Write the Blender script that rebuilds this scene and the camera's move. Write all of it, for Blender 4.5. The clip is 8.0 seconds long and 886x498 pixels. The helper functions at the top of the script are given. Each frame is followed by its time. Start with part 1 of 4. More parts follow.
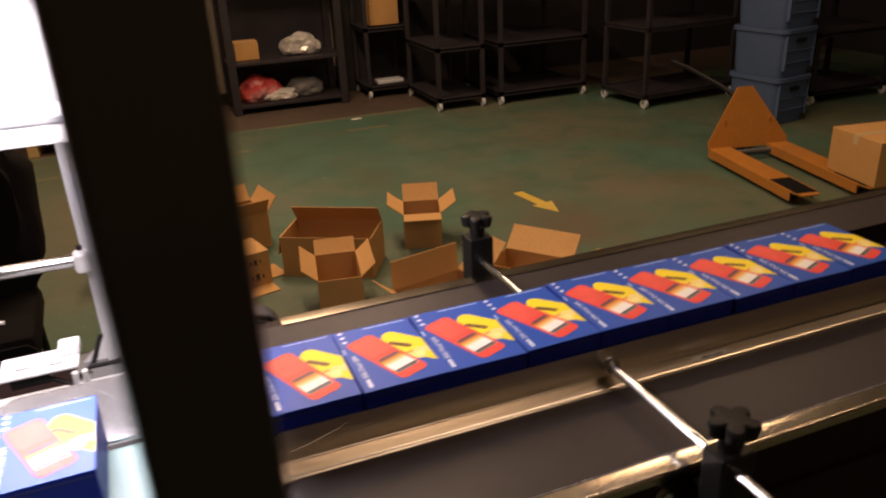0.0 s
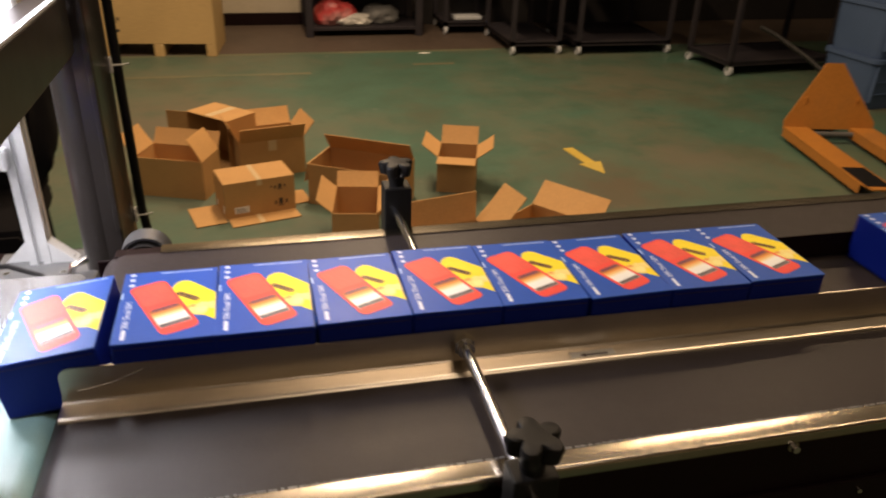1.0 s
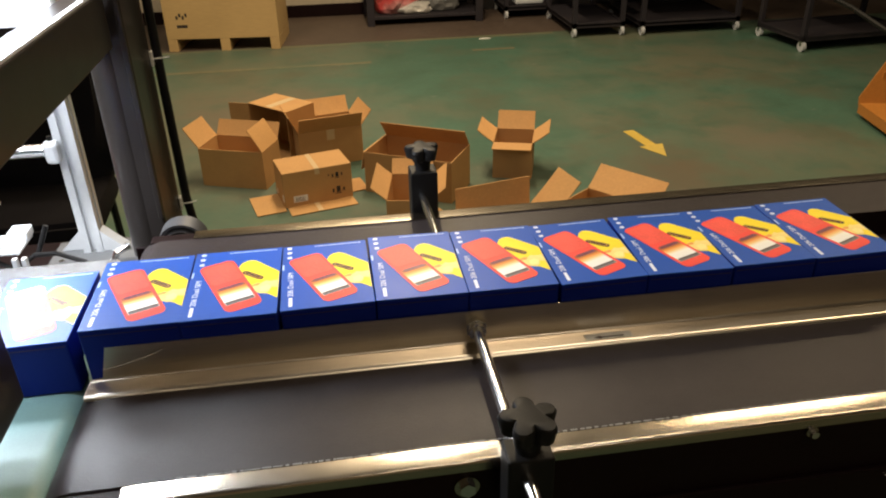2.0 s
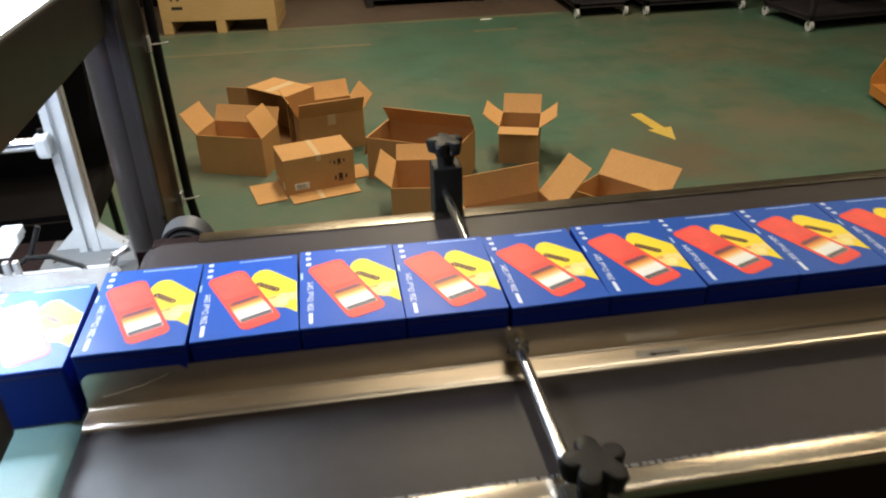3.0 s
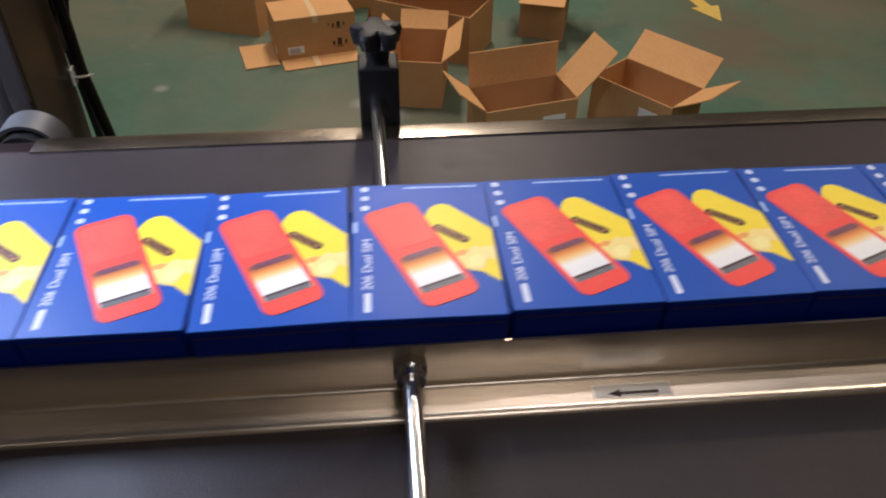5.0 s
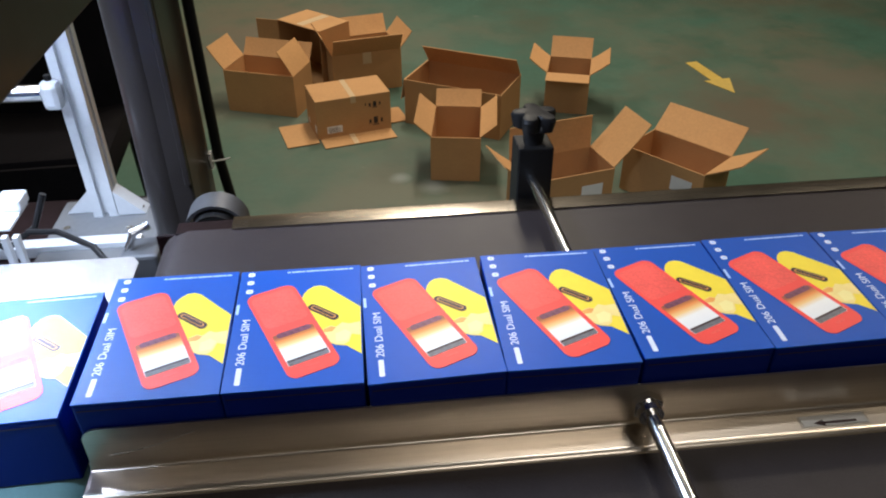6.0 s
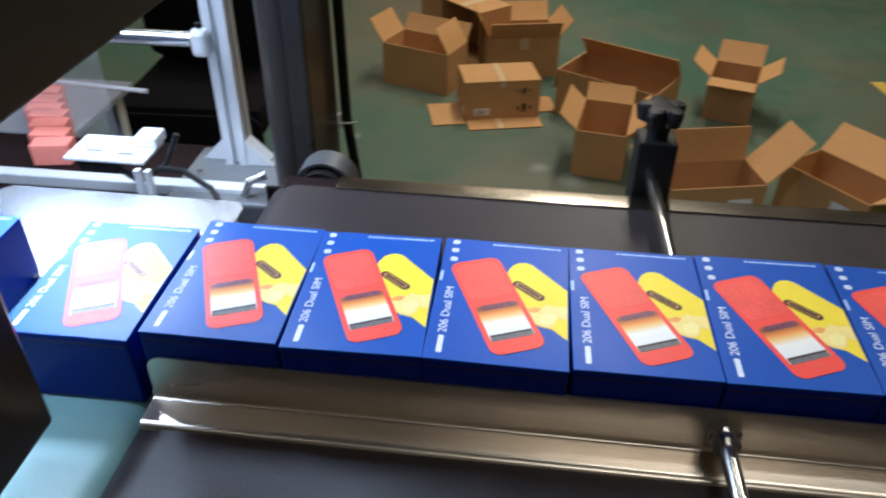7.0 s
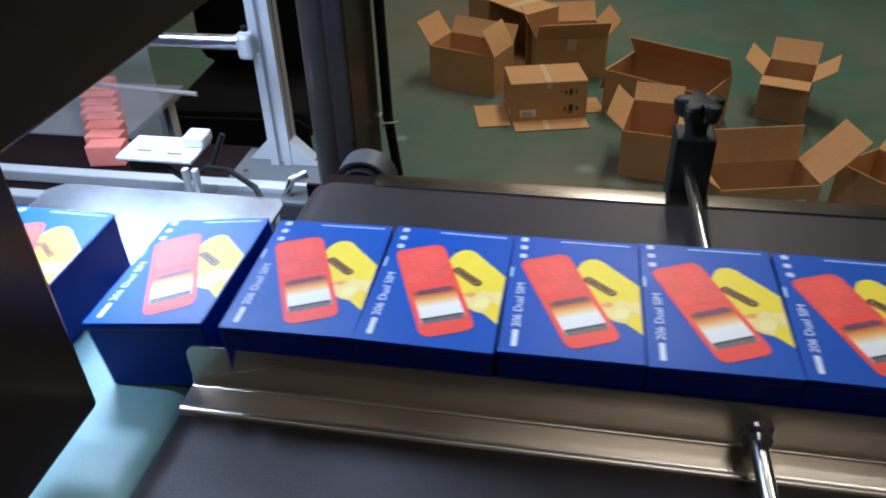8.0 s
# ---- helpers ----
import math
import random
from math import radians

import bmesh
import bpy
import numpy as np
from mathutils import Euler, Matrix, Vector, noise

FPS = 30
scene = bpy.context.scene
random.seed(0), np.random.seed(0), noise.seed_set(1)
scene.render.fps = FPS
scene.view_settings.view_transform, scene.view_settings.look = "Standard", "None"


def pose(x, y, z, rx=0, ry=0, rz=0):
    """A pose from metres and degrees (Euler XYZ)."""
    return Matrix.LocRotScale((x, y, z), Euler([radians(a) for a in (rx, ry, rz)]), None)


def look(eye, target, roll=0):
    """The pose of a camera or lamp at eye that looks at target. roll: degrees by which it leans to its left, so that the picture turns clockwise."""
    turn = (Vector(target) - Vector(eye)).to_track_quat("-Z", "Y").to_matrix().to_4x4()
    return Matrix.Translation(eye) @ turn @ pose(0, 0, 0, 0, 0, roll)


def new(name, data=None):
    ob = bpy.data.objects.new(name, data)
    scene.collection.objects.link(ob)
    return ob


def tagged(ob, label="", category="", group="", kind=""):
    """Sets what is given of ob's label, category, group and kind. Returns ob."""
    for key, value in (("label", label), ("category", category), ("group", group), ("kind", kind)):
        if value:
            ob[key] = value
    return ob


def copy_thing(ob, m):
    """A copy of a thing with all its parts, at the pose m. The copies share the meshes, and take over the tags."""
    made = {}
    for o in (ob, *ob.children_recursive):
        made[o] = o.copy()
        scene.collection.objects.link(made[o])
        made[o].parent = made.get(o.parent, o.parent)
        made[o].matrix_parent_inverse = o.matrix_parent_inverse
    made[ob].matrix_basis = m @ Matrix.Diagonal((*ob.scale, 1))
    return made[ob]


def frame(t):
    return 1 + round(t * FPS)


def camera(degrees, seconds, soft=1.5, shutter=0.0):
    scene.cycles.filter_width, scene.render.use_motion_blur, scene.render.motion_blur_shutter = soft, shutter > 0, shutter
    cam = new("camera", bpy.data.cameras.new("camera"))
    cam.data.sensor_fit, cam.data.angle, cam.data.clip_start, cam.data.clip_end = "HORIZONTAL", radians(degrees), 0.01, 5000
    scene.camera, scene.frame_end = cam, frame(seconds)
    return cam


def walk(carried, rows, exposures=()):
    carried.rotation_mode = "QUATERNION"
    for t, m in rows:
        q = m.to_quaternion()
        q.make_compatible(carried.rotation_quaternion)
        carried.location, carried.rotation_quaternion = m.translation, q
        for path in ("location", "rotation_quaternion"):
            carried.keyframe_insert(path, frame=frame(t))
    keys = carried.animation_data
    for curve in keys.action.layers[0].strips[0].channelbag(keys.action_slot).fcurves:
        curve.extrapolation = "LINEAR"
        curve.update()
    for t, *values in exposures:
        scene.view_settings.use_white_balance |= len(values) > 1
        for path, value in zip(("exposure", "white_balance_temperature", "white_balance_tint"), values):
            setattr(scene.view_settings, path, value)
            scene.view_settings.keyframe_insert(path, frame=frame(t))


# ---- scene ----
cam = camera(60.26, 8.0, soft=2.0, shutter=0.6)
PATH = [
    (0, (-0.4998, -0.7260, 1.6450), (0.1482, 0.9926, 0.8533), -2.74),
    (0.5, (-0.3617, -0.6969, 1.6303), (0.2426, 1.0350, 0.8331), 0.36),
    (0.8, (-0.2600, -0.6800, 1.6050), (0.2530, 1.0280, 0.7000), 2.30),
    (1, (-0.2070, -0.7013, 1.6084), (0.2268, 1.0186, 0.6844), 2.06),
    (1.5, (-0.1447, -0.7270, 1.6008), (0.1159, 1.0020, 0.6298), -0.87),
    (1.7, (-0.1411, -0.7241, 1.6060), (0.1163, 1.0187, 0.6592), -1.37),
    (2.8, (-0.1456, -0.6693, 1.5940), (0.0862, 1.0521, 0.6026), -0.61),
    (3, (-0.1685, -0.6206, 1.5876), (0.0873, 1.0949, 0.5920), -1.49),
    (3.5, (-0.1216, -0.4922, 1.5546), (0.1591, 1.1138, 0.3962), 0.12),
    (4, (0.0179, -0.3635, 1.5007), (0.2088, 1.1790, 0.2420), 1.91),
    (4.2, (-0.0921, -0.3753, 1.4996), (0.1450, 1.1281, 0.2021), 4.19),
    (5.3, (0.0027, -0.3376, 1.5042), (0.1462, 1.1943, 0.2264), 0.17),
    (5.5, (-0.0407, -0.3364, 1.4988), (0.1074, 1.1961, 0.2223), 2.03),
    (5.7, (-0.1150, -0.3700, 1.5250), (0.0490, 1.2130, 0.3140), 3.10),
    (6, (-0.2104, -0.4055, 1.5508), (-0.0234, 1.2310, 0.4164), -0.20),
    (6.5, (-0.2112, -0.4015, 1.5443), (-0.1045, 1.2366, 0.4019), 2.03),
    (7, (-0.1629, -0.3883, 1.5270), (-0.3375, 1.2334, 0.3697), 0.66),
    (7.5, (-0.1495, -0.3911, 1.5217), (-0.4428, 1.2140, 0.3652), -1.23),
    (8, (-0.1463, -0.3974, 1.5246), (-0.4489, 1.2115, 0.3757), -1.77),
]
walk(cam, [(t, look(eye, target, roll)) for t, eye, target, roll in PATH], exposures=[(0.0, -0.42, 7600, 33), (0.5, -0.05, 7100, 25), (1.0, -0.05, 7100, 22), (1.5, 0.10, 6800, 17), (3.0, 0.12, 6000, 9), (3.5, 0.10, 5550, 12), (4.0, 0.0, 5500, 18), (5.5, -0.15, 5450, 22), (6.0, -0.15, 5350, 14), (6.5, -0.27, 5150, 14), (7.0, -0.32, 5200, 11), (8.0, -0.64, 5050, 13)])

# ---- light ----
world = bpy.data.worlds.new("hall_dim")
scene.world = world
world.use_nodes = True
world.node_tree.nodes["Background"].inputs[0].default_value = (0.75, 0.8, 1.0, 1)
world.node_tree.nodes["Background"].inputs[1].default_value = 0.006


def area_lamp(name, x, y, z, sx, sy, watts, colour, rx=0, ry=0, rz=0):
    data = bpy.data.lights.new(name, "AREA")
    data.shape, data.size, data.size_y, data.energy, data.color = "RECTANGLE", sx, sy, watts, colour
    ob = new(name, data)
    ob.matrix_world = pose(x, y, z, rx, ry, rz)
    return ob


WARM, COOL = (1.0, 0.78, 0.48), (0.86, 0.93, 1.0)
CEILING_Z = 4.2
# x, y, watts, colour, turn: two rows of tubes, one of them running away from the conveyor
TUBES = [(2.7, 2.8, 26, WARM, 0), (-1.9, 3.3, 30, (1.0, 0.88, 0.70), 0), (0.32, 3.2, 50, (1.0, 0.81, 0.53), 90), (0.32, 4.7, 56, (1.0, 0.81, 0.53), 90), (0.9, 0.9, 12, (1.0, 0.86, 0.64), 0), (0.0, 7.0, 6, WARM, 0),
         (2.4, 0.4, 16, WARM, 0), (0.6, -2.2, 15, (1.0, 0.84, 0.60), 0)]
for x, y, watts, colour, turn in TUBES:
    area_lamp("tube_light", x, y, CEILING_Z - 0.16, 1.2, 0.14, watts * 1.6, colour, rz=turn)
area_lamp("machine_led", -0.65, 0.36, 1.62, 0.30, 0.14, 12.5, COOL, rx=-14)
area_lamp("machine_led", -0.71, 0.40, 1.405, 0.28, 0.08, 5.0, COOL, rx=-12)
area_lamp("machine_led", -0.75, -0.06, 1.95, 0.36, 0.06, 13.0, COOL, rx=30)
area_lamp("machine_led", -0.86, 0.62, 1.42, 0.30, 0.05, 3.0, COOL)

# ---- materials ----
def shader(name, colour, rough=0.5, metal=0.0, grain=60.0, vary=0.12, bump=0.1, spots=0.0, spot_colour=(0.1, 0.07, 0.04), coat=0.0, stretch=(1, 1, 1), island=0.0, spec=0.5, coat_rough=0.3, rough_vary=0.1):
    """Base colour with fine grain, broad stains and a light bump, in object space at real size."""
    mat = bpy.data.materials.new(name)
    mat.use_nodes = True
    t = mat.node_tree
    b = t.nodes["Principled BSDF"]
    b.inputs["Roughness"].default_value, b.inputs["Metallic"].default_value = rough, metal
    b.inputs["Coat Weight"].default_value, b.inputs["Coat Roughness"].default_value = coat, coat_rough
    b.inputs["Specular IOR Level"].default_value = spec
    co = t.nodes.new("ShaderNodeTexCoord")
    mp = t.nodes.new("ShaderNodeMapping")
    mp.inputs["Scale"].default_value = stretch
    t.links.new(co.outputs["Object"], mp.inputs["Vector"])
    fine, broad = t.nodes.new("ShaderNodeTexNoise"), t.nodes.new("ShaderNodeTexNoise")
    fine.inputs["Scale"].default_value, fine.inputs["Detail"].default_value = grain, 6
    broad.inputs["Scale"].default_value, broad.inputs["Detail"].default_value = max(grain / 14, 0.8), 5
    t.links.new(mp.outputs[0], fine.inputs["Vector"])
    t.links.new(co.outputs["Object"], broad.inputs["Vector"])
    add = t.nodes.new("ShaderNodeMath")
    add.operation = "ADD"
    t.links.new(fine.outputs[0], add.inputs[0])
    t.links.new(broad.outputs[0], add.inputs[1])
    span = t.nodes.new("ShaderNodeMapRange")
    span.inputs["From Min"].default_value, span.inputs["From Max"].default_value = 0.6, 1.4
    span.inputs["To Min"].default_value, span.inputs["To Max"].default_value = 1 - vary, 1 + vary
    t.links.new(add.outputs[0], span.inputs[0])
    mul = t.nodes.new("ShaderNodeMix")
    mul.data_type, mul.blend_type = "RGBA", "MULTIPLY"
    mul.inputs[0].default_value = 1.0
    mul.inputs[6].default_value = (*colour, 1)
    t.links.new(span.outputs[0], mul.inputs[7])
    out = mul.outputs[2]
    if spots:
        ramp = t.nodes.new("ShaderNodeValToRGB")
        ramp.color_ramp.elements[0].position, ramp.color_ramp.elements[1].position = 0.5, 0.68
        t.links.new(broad.outputs[0], ramp.inputs[0])
        amount = t.nodes.new("ShaderNodeMath")
        amount.operation = "MULTIPLY"
        amount.inputs[1].default_value = spots
        t.links.new(ramp.outputs[0], amount.inputs[0])
        mix = t.nodes.new("ShaderNodeMix")
        mix.data_type = "RGBA"
        t.links.new(amount.outputs[0], mix.inputs[0])
        t.links.new(out, mix.inputs[6])
        mix.inputs[7].default_value = (*spot_colour, 1)
        out = mix.outputs[2]
    if island:
        info = t.nodes.new("ShaderNodeObjectInfo")
        rnd = t.nodes.new("ShaderNodeMapRange")
        rnd.inputs["To Min"].default_value, rnd.inputs["To Max"].default_value = 1 - island, 1 + island
        t.links.new(info.outputs["Random"], rnd.inputs[0])
        m2 = t.nodes.new("ShaderNodeMix")
        m2.data_type, m2.blend_type = "RGBA", "MULTIPLY"
        m2.inputs[0].default_value = 1.0
        t.links.new(out, m2.inputs[6])
        t.links.new(rnd.outputs[0], m2.inputs[7])
        out = m2.outputs[2]
    t.links.new(out, b.inputs["Base Color"])
    if bump:
        bp = t.nodes.new("ShaderNodeBump")
        bp.inputs["Strength"].default_value, bp.inputs["Distance"].default_value = bump, 0.002
        t.links.new(fine.outputs[0], bp.inputs["Height"])
        t.links.new(bp.outputs[0], b.inputs["Normal"])
    rr = t.nodes.new("ShaderNodeMapRange")
    rr.inputs["To Min"].default_value, rr.inputs["To Max"].default_value = max(rough - rough_vary, 0.03), min(rough + rough_vary, 1)
    t.links.new(broad.outputs[0], rr.inputs[0])
    t.links.new(rr.outputs[0], b.inputs["Roughness"])
    return mat


KRAFT = shader("kraft_card", (0.50, 0.270, 0.095), 0.8, grain=90, vary=0.13, bump=0.14, island=0.12, stretch=(1, 1, 6), spots=0.25, spot_colour=(0.27, 0.13, 0.05))
TAPE = shader("packing_tape", (0.55, 0.40, 0.22), 0.35, grain=40, vary=0.05, bump=0.03)
PAPER = shader("paper_label", (0.75, 0.73, 0.68), 0.6, grain=120, vary=0.05, bump=0.02)
INK = shader("black_ink", (0.03, 0.022, 0.018), 0.7, grain=150, vary=0.2, bump=0.0)
BELT = shader("rubber_belt", (0.028, 0.0225, 0.0225), 0.40, grain=700, vary=0.18, bump=0.16, spec=0.17)
STEEL = shader("brushed_steel", (0.52, 0.47, 0.40), 0.21, 1.0, grain=220, vary=0.14, bump=0.0, stretch=(0.06, 4, 4), spots=0.3, spot_colour=(0.38, 0.33, 0.27), rough_vary=0.05)
SHEETSTEEL = shader("dull_sheet_steel", (0.70, 0.63, 0.54), 0.30, 1.0, grain=220, vary=0.12, bump=0.0, stretch=(0.06, 4, 4), spots=0.2, spot_colour=(0.52, 0.46, 0.38), rough_vary=0.04)
CHROME = shader("chrome", (0.78, 0.78, 0.78), 0.20, 1.0, grain=90, vary=0.05, bump=0.0)
ALU = shader("aluminium", (0.66, 0.67, 0.68), 0.36, 0.45, grain=120, vary=0.06, bump=0.03)
BLACK = shader("black_plastic", (0.010, 0.0095, 0.0095), 0.45, grain=300, vary=0.2, bump=0.05, spec=0.18)
DARKPAINT = shader("dark_machine_paint", (0.020, 0.0165, 0.0150), 0.38, grain=160, vary=0.15, bump=0.02, coat=0.22, spec=0.3, coat_rough=0.12)
FRAMEPAINT = shader("dark_frame_paint", (0.010, 0.0046, 0.0050), 0.45, grain=120, vary=0.2, bump=0.05, spec=0.09)
GREYPAINT = shader("grey_panel_paint", (0.50, 0.52, 0.55), 0.4, grain=100, vary=0.04, bump=0.03)
TEAL = shader("teal_belt", (0.15, 0.27, 0.27), 0.5, grain=350, vary=0.08, bump=0.06)
WHITEPLATE = shader("white_plate", (0.66, 0.67, 0.68), 0.25, grain=120, vary=0.03, bump=0.0)
PLASTER = shader("plaster_wall", (0.46, 0.40, 0.30), 0.85, grain=30, vary=0.10, bump=0.12, spots=0.35, spot_colour=(0.30, 0.26, 0.20))
CARTSTEEL = shader("cart_grey_steel", (0.036, 0.032, 0.039), 0.5, 0.3, grain=80, vary=0.2, bump=0.06, spots=0.3, spot_colour=(0.05, 0.04, 0.035), spec=0.3)
ORANGE = shader("truck_orange_paint", (0.44, 0.17, 0.03), 0.5, grain=50, vary=0.15, bump=0.06, spots=0.35, spot_colour=(0.16, 0.09, 0.04))
TOTEBLUE = shader("tote_blue_plastic", (0.055, 0.095, 0.19), 0.5, grain=60, vary=0.08, bump=0.03)
WOOD = shader("plywood", (0.50, 0.33, 0.14), 0.65, grain=40, vary=0.14, bump=0.08, stretch=(0.3, 3, 3))
RUBBER = shader("grey_rubber", (0.10, 0.10, 0.10), 0.6, grain=120, vary=0.12, bump=0.04)
YELLOWPAINT = shader("yellow_floor_paint", (0.55, 0.38, 0.07), 0.5, grain=30, vary=0.2, bump=0.05, spots=0.3, spot_colour=(0.25, 0.22, 0.10))
# box sides: blue darker than the lid's, their shade put into the colour
BOXSHADE = shader("box_blue_card_shaded", (0.0025, 0.014, 0.20), 0.45, grain=200, vary=0.04, bump=0.02, coat=0.0, spec=0.14, island=0.05)
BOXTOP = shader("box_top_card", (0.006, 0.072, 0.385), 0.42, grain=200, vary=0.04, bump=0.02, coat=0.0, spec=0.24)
RED = shader("print_red", (0.80, 0.075, 0.055), 0.42, grain=90, vary=0.06, bump=0.0, coat=0.0, spec=0.24)
YELLOW = shader("print_yellow", (0.85, 0.66, 0.03), 0.42, grain=90, vary=0.05, bump=0.0, coat=0.0, spec=0.24)
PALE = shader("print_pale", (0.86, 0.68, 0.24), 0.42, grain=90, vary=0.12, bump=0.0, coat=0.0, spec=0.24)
WHITE = shader("print_white", (0.70, 0.75, 0.86), 0.42, grain=90, vary=0.03, bump=0.0, coat=0.0, spec=0.24)
AMBER = shader("print_amber", (0.80, 0.36, 0.08), 0.42, grain=90, vary=0.12, bump=0.0, coat=0.0, spec=0.24)
LIGHTBLUE = shader("print_light_blue", (0.40, 0.55, 0.85), 0.42, grain=90, vary=0.03, bump=0.0, coat=0.0, spec=0.24)
PRINTBLACK = shader("print_dark", (0.05, 0.03, 0.03), 0.42, grain=90, vary=0.1, bump=0.0, coat=0.0, spec=0.24)
LEMON = shader("print_lemon", (0.88, 0.76, 0.30), 0.42, grain=90, vary=0.06, bump=0.0, coat=0.0, spec=0.24)
PLUM = shader("print_plum", (0.20, 0.07, 0.11), 0.42, grain=260, vary=0.5, bump=0.0, coat=0.0, spec=0.24)
SLATE = shader("print_slate", (0.16, 0.16, 0.17), 0.42, grain=260, vary=0.4, bump=0.0, coat=0.0, spec=0.24)
DIM = shader("dark_ceiling", (0.10, 0.09, 0.08), 0.9, grain=20, vary=0.1, bump=0.05)

FADEDLINE = shader("faded_line_paint", (0.150, 0.145, 0.085), 0.5, grain=18, vary=0.25, bump=0.04, spots=0.8, spot_colour=(0.080, 0.115, 0.075))
SALMON = shader("salmon_card", (0.66, 0.20, 0.15), 0.5, grain=60, vary=0.1, bump=0.03)
GUARDGREY = shader("guard_grey", (0.055, 0.055, 0.058), 0.5, grain=80, vary=0.12, bump=0.03)
DIRTYFLOOR = shader("bare_floor", (0.085, 0.060, 0.045), 0.6, grain=14, vary=0.25, bump=0.08, spots=0.5, spot_colour=(0.05, 0.04, 0.032))
HAZEGREY = shader("hazy_grey_plastic", (0.20, 0.20, 0.21), 0.3, grain=60, vary=0.12, bump=0.02)
POLISHED = shader("polished_plate", (0.40, 0.41, 0.43), 0.24, 0.92, grain=90, vary=0.06, bump=0.01)
PALESTEEL = shader("bare_bright_steel", (0.80, 0.77, 0.72), 0.30, 1.0, grain=220, vary=0.1, bump=0.03)
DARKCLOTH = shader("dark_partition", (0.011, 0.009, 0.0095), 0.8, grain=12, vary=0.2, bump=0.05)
BLACKCLOTH = shader("black_cloth", (0.0065, 0.0055, 0.006), 0.9, grain=160, vary=0.3, bump=0.2, spec=0.1)


def floor_material():
    mat = shader("green_floor_paint", (0.060, 0.122, 0.084), 0.48, grain=26, vary=0.16, bump=0.05)
    t = mat.node_tree
    b = t.nodes["Principled BSDF"]
    old = b.inputs["Base Color"].links[0].from_socket
    co = t.nodes.new("ShaderNodeTexCoord")

    def worn(scale, lo, hi, colour, base, shift):
        mp = t.nodes.new("ShaderNodeMapping")
        mp.inputs["Location"].default_value = shift
        n = t.nodes.new("ShaderNodeTexNoise")
        n.inputs["Scale"].default_value, n.inputs["Detail"].default_value, n.inputs["Roughness"].default_value = scale, 7, 0.62
        t.links.new(co.outputs["Object"], mp.inputs[0])
        t.links.new(mp.outputs[0], n.inputs["Vector"])
        r = t.nodes.new("ShaderNodeValToRGB")
        r.color_ramp.elements[0].position, r.color_ramp.elements[1].position = lo, hi
        r.color_ramp.elements[1].color = (0.8, 0.8, 0.8, 1)
        t.links.new(n.outputs[0], r.inputs[0])
        m = t.nodes.new("ShaderNodeMix")
        m.data_type = "RGBA"
        t.links.new(r.outputs[0], m.inputs[0])
        t.links.new(base, m.inputs[6])
        m.inputs[7].default_value = (*colour, 1)
        return m.outputs[2]

    def stain(centre, radius, colour, base):
        far, n, push, r, m = [t.nodes.new("ShaderNode" + k) for k in ("VectorMath", "TexNoise", "Math", "MapRange", "Mix")]
        far.operation, push.operation, m.data_type = "DISTANCE", "MULTIPLY_ADD", "RGBA"
        far.inputs[1].default_value = centre
        n.inputs["Scale"].default_value, n.inputs["Detail"].default_value = 5.0, 8
        push.inputs[1].default_value = radius * 1.4
        r.inputs["From Min"].default_value, r.inputs["From Max"].default_value = radius * 0.9, radius * 1.7
        r.inputs["To Min"].default_value, r.inputs["To Max"].default_value = 0.75, 0.0
        t.links.new(co.outputs["Object"], far.inputs[0])
        t.links.new(co.outputs["Object"], n.inputs["Vector"])
        t.links.new(n.outputs[0], push.inputs[0])
        t.links.new(far.outputs["Value"], push.inputs[2])
        t.links.new(push.outputs[0], r.inputs[0])
        t.links.new(r.outputs[0], m.inputs[0])
        t.links.new(base, m.inputs[6])
        m.inputs[7].default_value = (*colour, 1)
        return m.outputs[2]

    c = worn(0.62, 0.41, 0.60, (0.128, 0.122, 0.080), old, (3.1, 0.4, 0))
    c = worn(1.5, 0.52, 0.72, (0.090, 0.092, 0.058), c, (0.7, 5.2, 0))
    c = worn(3.4, 0.50, 0.70, (0.052, 0.100, 0.066), c, (2.2, 8.1, 0))
    c = worn(9.0, 0.66, 0.74, (0.20, 0.20, 0.16), c, (9.7, 1.2, 0))
    c = stain((1.62, 2.75, 0), 0.50, (0.120, 0.085, 0.055), c)
    c = stain((-0.75, 4.2, 0), 0.75, (0.135, 0.105, 0.070), c)
    c = stain((2.30, 3.20, 0), 0.42, (0.135, 0.120, 0.085), c)
    for place, size in (((-0.87, 2.55, 0), 0.035), ((0.06, 2.28, 0), 0.07), ((-0.07, 2.37, 0), 0.05)):  # pale rubbed smears
        c = stain(place, size, (0.23, 0.25, 0.22), c)
    t.links.new(c, b.inputs["Base Color"])
    return mat


def hazy_clear():
    """Scuffed clear acrylic: most light goes straight through, the scuffs scatter the rest."""
    mat = shader("scuffed_acrylic", (0.55, 0.56, 0.58), 0.2, grain=20, vary=0.1, bump=0.0)
    t = mat.node_tree
    clear, mix = t.nodes.new("ShaderNodeBsdfTransparent"), t.nodes.new("ShaderNodeMixShader")
    mix.inputs[0].default_value = 0.10
    t.links.new(clear.outputs[0], mix.inputs[1])
    t.links.new(t.nodes["Principled BSDF"].outputs[0], mix.inputs[2])
    t.links.new(mix.outputs[0], t.nodes["Material Output"].inputs["Surface"])
    return mat


ACRYLIC = hazy_clear()
FLOORGREEN = floor_material()

